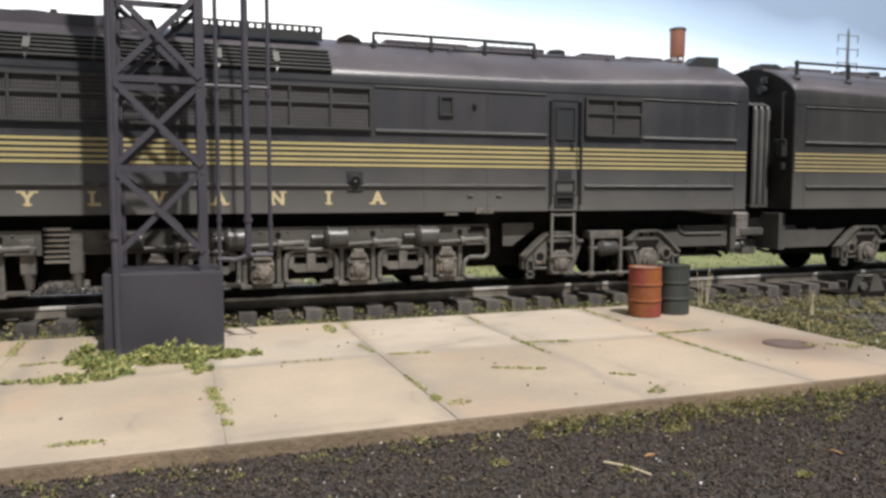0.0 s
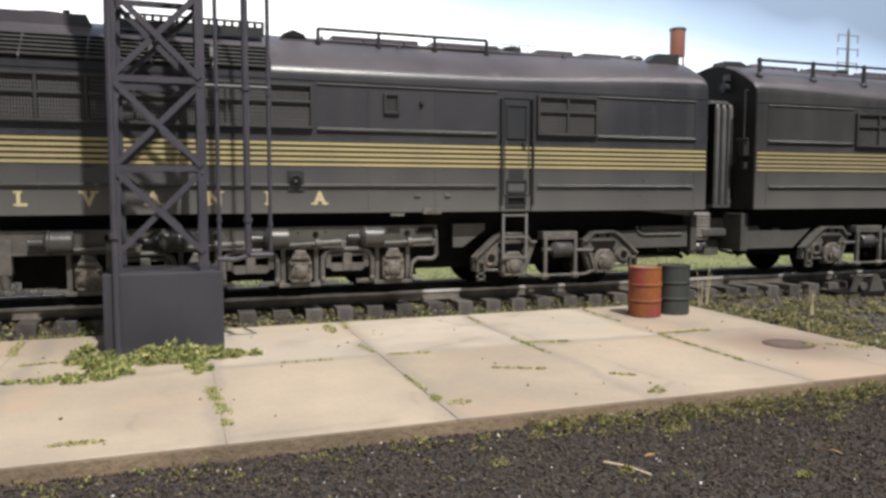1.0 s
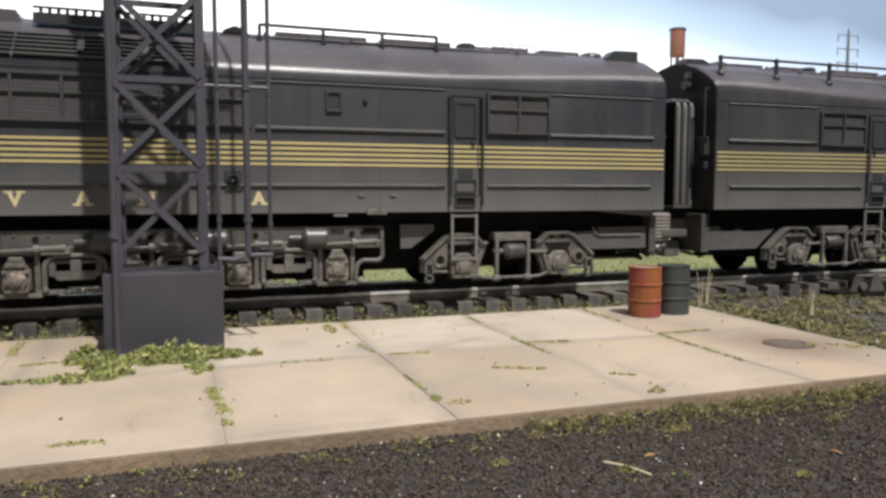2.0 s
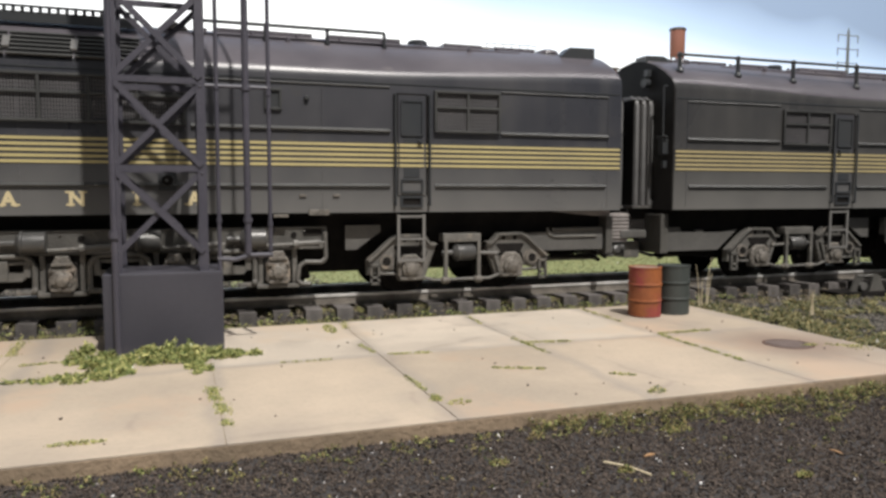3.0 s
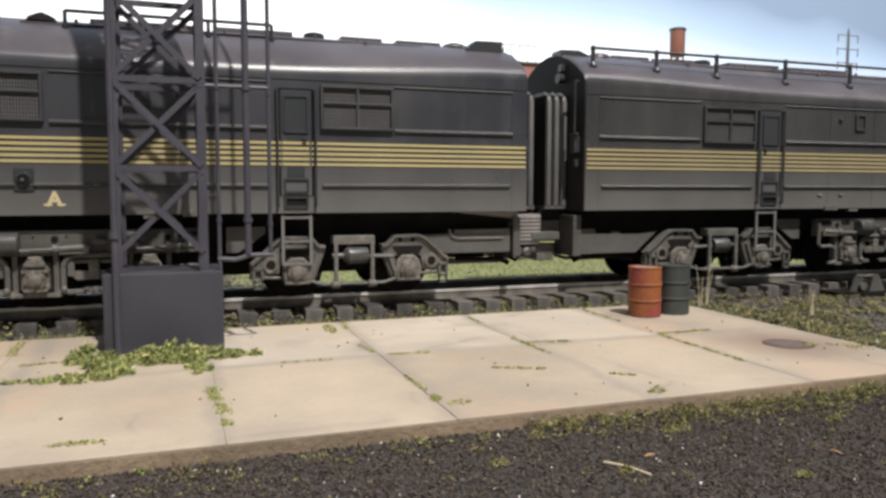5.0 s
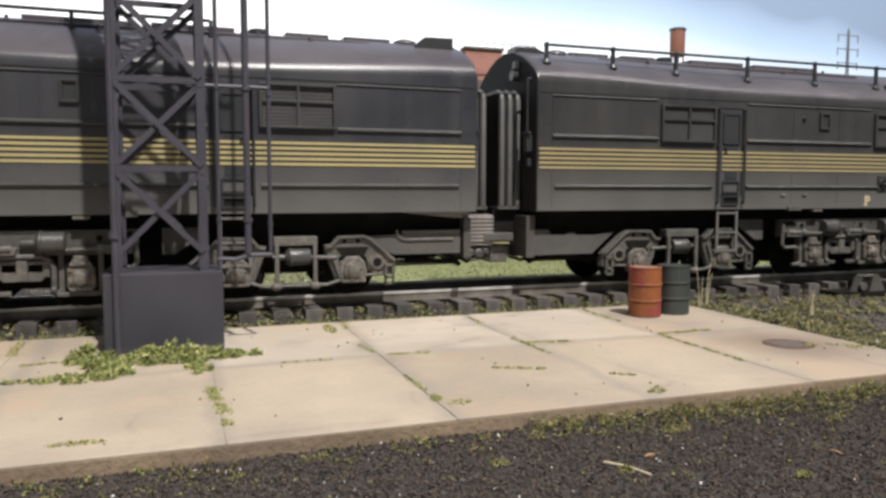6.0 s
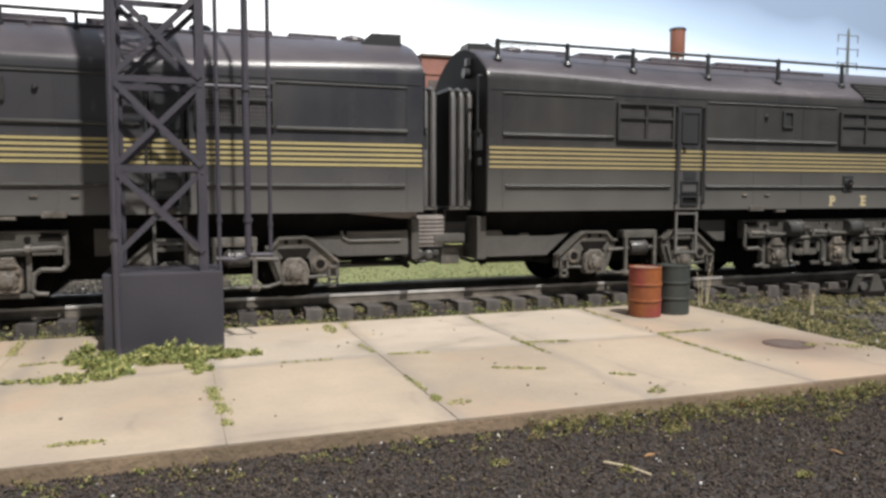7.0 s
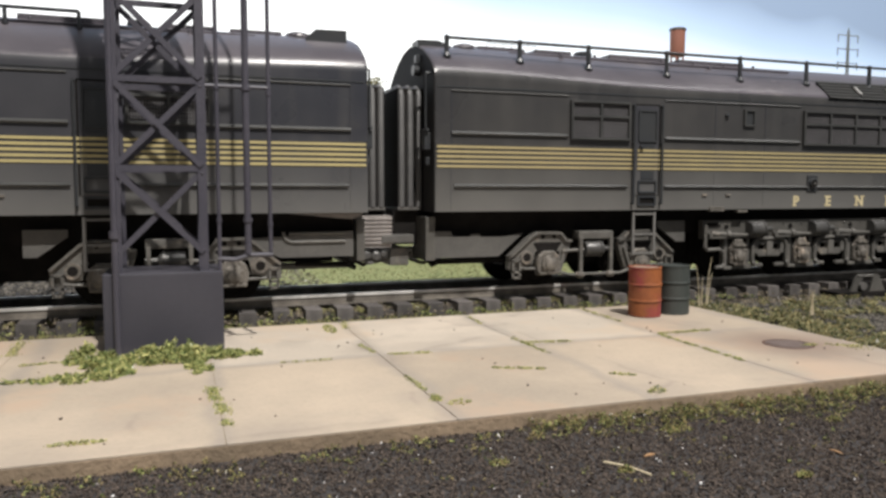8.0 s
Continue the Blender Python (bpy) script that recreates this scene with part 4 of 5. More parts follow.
    bm = bent_rod(bmesh.new(), [(X(mid - 0.8), TY - 0.03, 0.34), (X(mid - 0.55), TY - 0.05, 0.27), (X(mid + 0.55), TY - 0.05, 0.27), (X(mid + 0.8), TY - 0.03, 0.34)], 0.03)
    part("brake_beam", bm, GRIME, root)
    cylinder(X(mid - 0.03), TY - 0.03, 0.77, root, dirn, 0.15)
    part("push_rod", rod(bmesh.new(), (X(mid - 0.2), TY - 0.03, 0.76), (X(mid - 0.72), TY - 0.05, 0.74), 0.035), GRIME, root)
    # Added black core, its colour standing for the shade inside the truck.
    part("truck_core", bx(bmesh.new(), 1.75, 4.9, -0.65, 0.65, 0.62, 1.05), BLACK, root, "added black core for the shade inside the truck")

    # driving frames: two of four axles each
    def driving_frame(u0, first):
        ax = [u0 + 0.86 + i * 1.68 for i in range(4)]
        u1 = ax[-1] + 1.3
        bm = bmesh.new()
        bx(bm, u0, u1, TY, TY + 0.16, 0.9, 1.3, 0.02)
        bx(bm, u0, u1, TY - 0.025, TY + 0.05, 0.9, 0.945, 0.012)
        bx(bm, u0, u1, TY - 0.02, TY + 0.05, 1.265, 1.295, 0.01)
        fr = part("driving_frame", bm, BEAM, root, "long grimy driving frame")
        for i, a in enumerate(ax):
            wheel(X(a), 0.56, root)
            axle_box(X(a), TY, 0.56, fr)
            bm = bmesh.new()
            for s in (-1, 1):
                bx(bm, a + s * 0.25, a + s * 0.33, TY - 0.01, TY + 0.14, 0.3, 0.98, 0.02)
            bx(bm, a - 0.36, a + 0.36, TY - 0.06, TY + 0.1, 0.24, 0.31, 0.02)
            if i or not first:
                bx(bm, a - 0.68, a - 0.3, TY - 0.03, TY + 0.06, 0.27, 0.35, 0.03)
            bx(bm, a + 0.3, a + 0.68, TY - 0.03, TY + 0.06, 0.27, 0.35, 0.03)
            part("pedestal", bm, GRIME, fr)
            # The opening is not cut: a black box stands for its shade.
            part("pedestal_void", bx(bmesh.new(), a - 0.25, a + 0.25, TY + 0.02, TY + 0.12, 0.3, 0.95), BLACK, fr, "black fill for the shade in the axle opening")
            bm = bmesh.new()
            if i < 3:
                m0, m1 = a + 0.42, a + 1.26
                pts = [(m0 - 0.03, 0.36), (m0 - 0.03, 0.72), (m0 + 0.02, 0.83), (m0 + 0.13, 0.89), (m1 - 0.13, 0.89), (m1 - 0.02, 0.83), (m1 + 0.03, 0.72), (m1 + 0.03, 0.36)]
                bent_rod(bm, [(X(p), TY - 0.03, z) for p, z in pts], 0.045, 10)
                mm = (m0 + m1) / 2
                extrude(bm, [(X(m0 + 0.05), 0.6), (X(m0 + 0.16), 0.5), (X(m1 - 0.16), 0.5), (X(m1 - 0.05), 0.6), (X(m1 - 0.05), 0.64), (X(m0 + 0.05), 0.64)], TY - 0.02, TY + 0.08)
                bx(bm, m0 + 0.05, m1 - 0.05, TY - 0.01, TY + 0.08, 0.76, 0.82, 0.015)
                bx(bm, mm - 0.08, mm + 0.08, TY - 0.05, TY + 0.08, 0.5, 0.83, 0.03)
                for q in (m0 + 0.08, m1 - 0.08):
                    bx(bm, q - 0.05, q + 0.05, TY - 0.03, TY + 0.08, 0.56, 0.82, 0.02)
                for q in (m0 - 0.02, m1 + 0.02):
                    lathe(bm, [(0.05, 0.0), (0.05, -0.04), (0.03, -0.055)], 8, (X(q), TY - 0.05, 0.36), "Y")
                part("equaliser", bm, GRIME, fr)
            cylinder(X(a + 0.42), TY - 0.08, 1.1, fr, dirn, 0.18)
            for q in range(7):
                part("bolt", lathe(bmesh.new(), [(0.02, 0.0), (0.02, -0.022), (0.012, -0.03)], 6, (X(a - 0.7 + q * 0.24), TY, 1.22 if q % 2 else 0.98), "Y"), GRIME, fr)
            bm = bmesh.new()
            for z in (0.94, 1.02):
                bar(bm, (X(a - 0.74), TY - 0.1, z), (X(a - 0.36), TY - 0.1, z), 0.035, 0.035)
            bx(bm, a - 0.78, a - 0.7, TY - 0.13, TY - 0.02, 0.92, 1.04, 0.015)
            part("fork", bm, GRIME, fr)
            part("slack_rod", rod(rod(rod(bmesh.new(), (X(a - 0.8), TY - 0.08, 1.02), (X(a + 0.2), TY - 0.08, 0.98), 0.03), (X(a - 0.72), TY - 0.08, 1.02), (X(a - 0.32), TY - 0.08, 1.0), 0.055), (X(a - 0.34), TY - 0.08, 1.0), (X(a - 0.26), TY - 0.08, 1.0), 0.08), GRIME, fr)
            part("frame_hole", lathe(bmesh.new(), [(0.05, 0), (0.05, 0.03)], 12, (X(a - 0.28), TY - 0.02, 1.16), "Y"), BLACK, fr, "dark round hole")
        if first:
            part("frame_slot", bx(bmesh.new(), u0 + 0.1, u0 + 0.42, TY - 0.024, TY + 0.02, 1.16, 1.25), BLACK, fr, "dark slot in the frame end")
            bm = bent_rod(bmesh.new(), [(X(u0 + 0.04), TY - 0.04, 1.2), (X(u0 + 0.03), TY - 0.04, 0.74), (X(u0 + 0.1), TY - 0.04, 0.67), (X(u0 + 0.4), TY - 0.04, 0.68), (X(u0 + 0.5), TY - 0.04, 0.6), (X(u0 + 0.53), TY - 0.04, 0.36), (X(u0 + 0.47), TY - 0.04, 0.3), (X(u0 + 0.3), TY - 0.04, 0.29)], 0.04, 10)
            part("equaliser", bm, GRIME, fr)
        for u in ((u1 - 0.1,) if first else (u0 + 0.2, u1 - 0.1)):
            bm = bmesh.new()
            bx(bm, u - 0.11, u + 0.11, TY - 0.03, TY + 0.2, 0.6, 1.17, 0.03)
            rod(bm, (X(u), TY + 0.08, 0.62), (X(u), TY + 0.08, 0.36), 0.11, 12, 0.06)
            end_post = part("frame_end", bm, GRIME, fr)
        # Added black core behind the frame; the black stands for shade.
        part("frame_core", bx(bmesh.new(), u0 + 0.2, u1 - 0.2, -0.65, 0.65, 0.3, 1.05), BLACK, root, "added black core for the shade behind the driving frame")
        return u1

    e = driving_frame(5.86, True)
    joint = part("articulation", bx(bmesh.new(), e + 0.0, e + 0.42, -0.8, 0.8, 0.74, 1.38), SHEET, root, "ribbed pale joint between the driving frames")
    for i in range(7):
        part("rib", bx(bmesh.new(), e + 0.0, e + 0.42, -1.1, -0.8, 0.75 + i * 0.088, 0.8 + i * 0.088, 0.016), BRIGHT, joint)
    driving_frame(e + 0.4, False)
    return root


WHEELS = []


def wheel(x, r, root):
    """A pair of flanged wheels on an axle, its origin on the axle."""
    bm = bmesh.new()
    for s in (-1, 1):
        lathe(bm, [(r * 0.3, -0.05), (r * 0.8, -0.03), (r * 0.82, -0.06), (r, -0.06), (r + 0.0, 0.03), (r + 0.06, 0.05), (r + 0.06, 0.08), (r * 0.3, 0.08)] if s < 0 else
              [(r * 0.3, -0.08), (r + 0.06, -0.08), (r + 0.06, -0.05), (r, -0.03), (r, 0.06), (r * 0.3, 0.06)], 28, (0, s * 0.78, 0), "Y")
        for k in range(6):
            a = k * math.pi / 3
            rod(bm, (r * 0.55 * math.cos(a), s * 0.78 - 0.06, r * 0.55 * math.sin(a)), (r * 0.55 * math.cos(a), s * 0.78 + 0.06, r * 0.55 * math.sin(a)), r * 0.12, 8)
    rod(bm, (0, -1.3, 0), (0, 1.3, 0), 0.08)
    ob = part("wheelset", bm, BLACK, root, "dark steel wheelset")
    WHEELS.append((ob, x, r))
    return place(ob, x, 0, r)


def axle_box(x, y, z, parent, s=1.0, neck=True):
    """A cast box, narrow at the neck, with ledges, a bolted lid and a worn lip."""
    o = [(-0.1, 0.33), (0.1, 0.33), (0.13, 0.2), (0.2, 0.12), (0.21, -0.18), (0.13, -0.26), (-0.13, -0.26), (-0.21, -0.18), (-0.2, 0.12), (-0.13, 0.2)]
    if not neck:
        o = [(-0.1, 0.2), (0.1, 0.2), (0.19, 0.12), (0.24, -0.02), (0.2, -0.24), (-0.2, -0.24), (-0.24, -0.02), (-0.19, 0.12)]
    bm = extrude(bmesh.new(), [(x + a * s, z + b * s) for a, b in o], y - 0.08, y + 0.1)
    bmesh.ops.bevel(bm, geom=[e for e in bm.edges if all(abs(v.co.y - y + 0.08) < 1e-4 for v in e.verts)], offset=0.025, segments=1, affect="EDGES")
    for w, h in ((0.15, 0.2), (0.185, 0.1), (0.17, -0.2)) if neck else ((0.2, -0.2),):
        box(bm, x - w * s, x + w * s, y - 0.135, y - 0.06, z + h * s - 0.022, z + h * s + 0.022, 0.008)
    lathe(bm, [(0.16 * s, 0.03), (0.16 * s, -0.05), (0.11 * s, -0.07), (0.1 * s, -0.1), (0.05, -0.12)], 14, (x, y - 0.08, z - 0.04), "Y")
    for i in range(6):
        a = i * math.pi / 3 + 0.3
        lathe(bm, [(0.028, 0.02), (0.028, -0.03)], 6, (x + 0.135 * s * math.cos(a), y - 0.125, z - 0.04 + 0.135 * s * math.sin(a)), "Y")
    return part("axle_box", bm, DUSTY, parent, "grimy bolted axle box", smooth=True)


def cylinder(x, y, z, parent, dirn, r):
    """A brake cylinder lying along the frame, its flange and nose towards the cab."""
    prof = [(r * 0.9, -0.22), (r, -0.2), (r, 0.1), (r * 1.12, 0.11), (r * 1.12, 0.14), (r * 0.95, 0.15), (r * 0.8, 0.19), (r * 0.35, 0.22), (r * 0.35, 0.42)]
    bm = lathe(bmesh.new(), [(q, h * dirn) for q, h in prof], 20, (x, y, z), "X")
    return part("brake_cylinder", bm, CYLINDER, parent, "dark grey brake cylinder", smooth=True)


A_END, B_END = 11.40, 12.66
loco_a = locomotive(-1, "weathered dark green diesel locomotive with yellow stripes, leading")
loco_b = locomotive(1, "weathered dark green diesel locomotive with yellow stripes and roof rail")


# ---- the lattice tower on its base ----
def lattice_tower():
    root = thing("lattice_tower", "blue-grey steel lattice tower with ladder pipes on a painted base", "tower")
    place(root, 0, 0, 0)
    x0, x1, y0, y1 = -1.01, 0.56, 11.0, 12.15
    part("base_block", boxes((x0, x1, y0, y1, GROUND_Z, 0.79), bevel=0.025), BASE, root, "plain blue-grey painted block")
    lx0, lx1, ly0, ly1 = -0.81, 0.31, 11.12, 12.05
    top = 11.0
    for x, sx in ((lx0, 1), (lx1, -1)):
        for y, sy in ((ly0, 1), (ly1, -1)):
            # left legs' flanges are deepened so that they cast a solid shadow band
            bm = boxes((x - 0.055, x + 0.055, y - 0.012, y + 0.012, 0.79, top), (x - sx * 0.055 - 0.012, x - sx * 0.055 + 0.012, y, y + sy * (0.38 if sx > 0 else 0.16), 0.79, top))
            part("leg", bm, STEELGREY, root, "steel angle leg")
    levels = [1.02 + i * 1.21 for i in range(9)]
    for i, z in enumerate(levels):
        for y in (ly0, ly1):
            if i:
                part("strut", bar(bmesh.new(), (lx0, y, z), (lx1, y, z), 0.03, 0.085, (0, 0, 1)), STEELGREY, root)
            if i < len(levels) - 1:
                for a, b in ((lx0, lx1), (lx1, lx0)):
                    off = 0.02 if a < b else -0.02
                    part("brace", bar(bmesh.new(), (a, y + off, z + 0.04), (b, y + off, z + 1.17), 0.08, 0.03), STEELGREY, root)
        for x in (lx0, lx1):
            if i:
                part("strut", bar(bmesh.new(), (x, ly0, z), (x, ly1, z), 0.03, 0.085, (0, 0, 1)), STEELGREY, root)
            if i < len(levels) - 1:
                for a, b in ((ly0, ly1), (ly1, ly0)):
                    part("brace", bar(bmesh.new(), (x, a, z + 0.04), (x, b, z + 1.17), 0.08, 0.03, (1, 0, 0)), STEELGREY, root)
    # conduit down the near corner
    bm = rod(bmesh.new(), (-0.835, 11.0 - 0.05, SLAB_Z - 0.1), (-0.835, 11.0 - 0.05, top), 0.045)
    lathe(bm, [(0.07, -0.05), (0.07, 0.05)], 12, (-0.835, 10.95, 1.33))
    part("conduit", bm, STEELGREY, root, "round conduit pipe")
    # pipes and their brackets beside the tower
    for x, r, z0 in ((0.53, 0.03, 0.79), (0.93, 0.05, 1.0), (1.25, 0.03, 1.03)):
        bm = rod(bmesh.new(), (x, 11.2, z0), (x, 11.2, top), r)
        for z in (1.5, 3.38):
            lathe(bm, [(r * 1.35, -0.03), (r * 1.35, 0.03)], 10, (x, 11.2, z + (0 if x < 1 else -0.06)))
        part("pipe", bm, STEELGREY, root)
    for z in (3.4, 6.0):
        part("pipe_bracket", bent_rod(bmesh.new(), [(0.31, 11.2, z), (1.25, 11.2, z)], 0.03), STEELGREY, root)
    bm = bent_rod(bmesh.new(), [(0.5, 11.2, 0.95), (0.75, 11.2, 0.93), (0.95, 11.2, 0.99), (1.28, 11.2, 0.99)], 0.035)
    part("pipe_bracket", bm, STEELGREY, root)
    bm = bmesh.new()
    for i in range(26):
        bar(bm, (0.36, 11.6, 1.0 + i * 0.38), (0.36, 11.95, 1.0 + i * 0.38), 0.025, 0.025)
    part("ladder_rungs", bm, STEELGREY, root)
    return root


lattice_tower()


# ---- drums and the ground's small things ----
def oil_drum(mat, hoop, label, x, y, turn):
    root = thing("oil_drum", label, "drum", "drums on the pavement")
    r, h = 0.288, 0.89
    prof = [(r - 0.02, 0), (r, 0.01)]
    for z in (0.29, 0.58):
        prof += [(r, z - 0.022), (r + 0.012, z - 0.014), (r + 0.012, z + 0.014), (r, z + 0.022)]
    prof += [(r, h - 0.03), (r + 0.01, h - 0.022), (r + 0.01, h), (r - 0.015, h), (r - 0.02, h - 0.025)]
    part("shell", lathe(bmesh.new(), prof, 40), mat, root, smooth=True)
    for z in (0.27, 0.56):
        part("hoop", lathe(bmesh.new(), [(r - 0.01, z - 0.011), (r + 0.008, z - 0.009), (r + 0.008, z), (r - 0.01, z + 0.002)], 40), hoop, root, "darker grimy hoop")
    part("lid", lathe(bmesh.new(), [(r - 0.03, h - 0.03), (r - 0.03, h - 0.012), (0.02, h - 0.006)], 32), DRUMLID if mat is RUST else mat, root)
    part("bung", lathe(bmesh.new(), [(0.035, 0), (0.035, 0.02)], 12, (0.15, 0.05, h - 0.026)), mat, root)
    place(root, x, y, SLAB_Z, turn)


oil_drum(RUST, HOOP, "rusty orange-red steel drum standing on the concrete", 7.89, 11.48, 20)
oil_drum(DRUMGREEN, BLACK, "dark green steel drum standing beside the rusty one", 8.56, 11.56, 140)

bm = lathe(bmesh.new(), [(0.32, 0), (0.32, 0.012), (0.29, 0.016), (0.29, 0.01), (0.265, 0.01), (0.265, 0.016), (0.02, 0.018)], 32)
seat_ring = lathe(bmesh.new(), [(0.355, -0.01), (0.355, 0.008), (0.322, 0.008), (0.322, -0.01)], 32)
cover = tagged(part("manhole_cover", bm, IRON), "round rusty iron manhole cover set in the concrete", "manhole cover")
part("seat_ring", seat_ring, HOOP, cover, "dark dirt-filled seat ring")
place(cover, 8.4, 8.6, SLAB_Z - 0.004)


# ---- loose cover: granules, flock and stones ----
rng = np.random.default_rng(4)
OCTA_V = np.array([(1, 0, 0), (-1, 0, 0), (0, 1, 0), (0, -1, 0), (0, 0, 1), (0, 0, -1)], float)
OCTA_F = np.array([(0, 2, 4), (2, 1, 4), (1, 3, 4), (3, 0, 4), (2, 0, 5), (1, 2, 5), (3, 1, 5), (0, 3, 5)])


def bits(name, spots, sizes, mat, label, category, axes=(1.0, 1.0, 0.8)):
    """One object of many small crumbs. spots: n x 3, sizes: n, in plan units."""
    n = len(spots)
    turn = rng.normal(size=(n, 3, 3))
    turn, _ = np.linalg.qr(turn)
    shape = OCTA_V[None] * rng.uniform(0.5, 1.25, (n, 6, 1)) * np.array(axes)
    v = np.einsum("nij,nkj->nki", turn, shape) * np.asarray(sizes)[:, None, None]
    v = (v + np.asarray(spots)[:, None, :]).reshape(-1, 3) * K
    f = (OCTA_F[None] + 6 * np.arange(n)[:, None, None]).reshape(-1, 3)
    me = bpy.data.meshes.new(name)
    me.from_pydata(v, [], f)
    me.materials.append(mat)
    return tagged(new(name, me), label, category, kind="stuff")


def clump(x, y, z, rx, ry, n, h):
    """Crumbs heaped in an uneven oval."""
    a, r = rng.uniform(0, 2 * np.pi, n), np.sqrt(rng.uniform(0, 1, n))
    px, py = x + rx * r * np.cos(a), y + ry * r * np.sin(a)
    pz = z + rng.uniform(0, 1, n) * h * (1 - r ** 2) + 0.008
    return np.stack([px, py, pz], 1)


def strip(x0, y0, x1, y1, z, w, n, h=0.03):
    t = rng.uniform(0, 1, n)
    keep = np.sin(t * 23 + x0 * 7) + np.sin(t * 57 + y0 * 5) > -0.7
    t = t[keep]
    n = len(t)
    return np.stack([x0 + (x1 - x0) * t + rng.normal(0, w, n), y0 + (y1 - y0) * t + rng.normal(0, w, n), z + rng.uniform(0.002, h, n)], 1)


def patchy(x0, x1, y0, y1, n, z, scale, cut, h=0.03):
    """Spots over a field, kept where a smooth noise is high."""
    p = np.stack([rng.uniform(x0, x1, n), rng.uniform(y0, y1, n)], 1)
    k = np.array([noise.noise((a * scale, b * scale, 3.1)) for a, b in p]) > cut
    p = p[k]
    return np.concatenate([p, z + rng.uniform(0.0, h, (len(p), 1))], 1)


def ground_cover():
    G = GROUND_Z
    near = np.stack([rng.uniform(-3, 9.5, 100000), rng.uniform(3.3, 6.79, 100000), np.full(100000, G)], 1)
    near[:, 2] += rng.uniform(-0.01, 0.02, 100000)
    bits("cinder_gravel", near, rng.uniform(0.007, 0.022, 100000), GRANULE, "loose dark grey cinder gravel on the ground", "gravel")
    side = np.stack([rng.uniform(9.45, 20, 30000), rng.uniform(6.5, 13.3, 30000), np.full(30000, G)], 1)
    side[:, 2] += rng.uniform(-0.01, 0.03, 30000)
    bits("cinder_gravel", side, rng.uniform(0.014, 0.042, 30000), GRANULE_GREY, "grey cinder gravel beside the concrete", "gravel")
    bal = np.stack([rng.uniform(-8, 26, 30000), rng.uniform(12.62, 16.4, 30000), rng.uniform(-0.31, -0.25, 30000)], 1)
    bal[:, 2] -= np.where(bal[:, 1] < 13.24, 0.16, np.where(bal[:, 1] < 13.43, 0.07, 0.0))
    bits("ballast", bal, rng.uniform(0.018, 0.042, 30000), STONES, "brown dirt ballast between the ties", "ballast")
    straw = patchy(-4, 9.3, 12.66, 14.0, 6000, -0.3, 1.6, -0.2, 0.07)
    straw[:, 2] -= np.where(straw[:, 1] < 13.24, 0.13, 0.0)
    bits("straw_crumbs", straw, rng.uniform(0.015, 0.04, len(straw)), STRAWBITS, "pale straw crumbs between the tie ends", "straw", axes=(1.4, 0.6, 0.4))
    far = np.stack([rng.uniform(-9, 3.5, 16000), rng.uniform(16.4, 27, 16000), rng.uniform(G, G + 0.04, 16000)], 1)
    bits("far_gravel", far, rng.uniform(0.02, 0.06, 16000), GRANULE_GREY, "grey rubble ground behind the track", "gravel")
    # Dark granules here put the train's shade behind the track into the colour.
    shade = np.stack([rng.uniform(3, 34, 22000), rng.uniform(16.3, 17.75, 22000), rng.uniform(G, G + 0.05, 22000)], 1)
    bits("train_shade_gravel", shade, rng.uniform(0.02, 0.055, 22000), GRANULE, "dark granules for the train's shade behind the track", "gravel")
    # weeds along the foot of the kerb and thinning towards the camera
    w = [patchy(-3, 9.6, 6.2, 6.78, 9000, G + 0.01, 4.5, 0.16, 0.05), patchy(3.2, 9.6, 6.4, 6.78, 10000, G + 0.01, 5.5, 0.08, 0.09),
         patchy(-2, 9.5, 4.6, 6.4, 5200, G + 0.02, 4.2, 0.3, 0.02), patchy(4.2, 9.5, 6.0, 6.78, 6000, G + 0.01, 5.0, 0.12, 0.06)]
    w += [clump(3.55, 5.38, G + 0.01, 0.07, 0.06, 160, 0.05), clump(4.92, 4.8, G + 0.01, 0.08, 0.05, 160, 0.05), clump(2.6, 5.9, G + 0.01, 0.1, 0.06, 130, 0.05), clump(4.6, 6.2, G + 0.01, 0.12, 0.08, 160, 0.06), clump(6.4, 5.9, G + 0.01, 0.1, 0.07, 130, 0.05)]
    w = np.concatenate(w)
    bits("bright_weeds", w[::3], rng.uniform(0.007, 0.021, len(w[::3])), FLOCK_LIGHT, "bright green crumbs of weed along the concrete edge", "weeds", axes=(1.2, 0.7, 0.3))
    bits("weeds", w, rng.uniform(0.007, 0.021, len(w)), FLOCK, "low green and yellow weeds along the concrete edge", "weeds", axes=(1.3, 0.6, 0.25))
    # weeds on the rough ground at the pavement's end
    w = [patchy(9.44, 19, 9.0, 13.0, 24000, G + 0.03, 2.4, 0.08, 0.07), patchy(9.44, 10.6, 7.5, 12.6, 5000, G + 0.02, 1.8, -0.1, 0.12)]
    w = np.concatenate(w)
    bits("bright_weeds", w, rng.uniform(0.012, 0.04, len(w)), DRYFLOCK, "dry olive weeds on grey cinders", "weeds", axes=(1.2, 0.7, 0.3))
    bits("weeds", w, rng.uniform(0.012, 0.036, len(w)), FLOCK, "patchy green weeds on grey cinders", "weeds", axes=(1.3, 0.6, 0.25))
    # bush round the tower's foot
    w = []
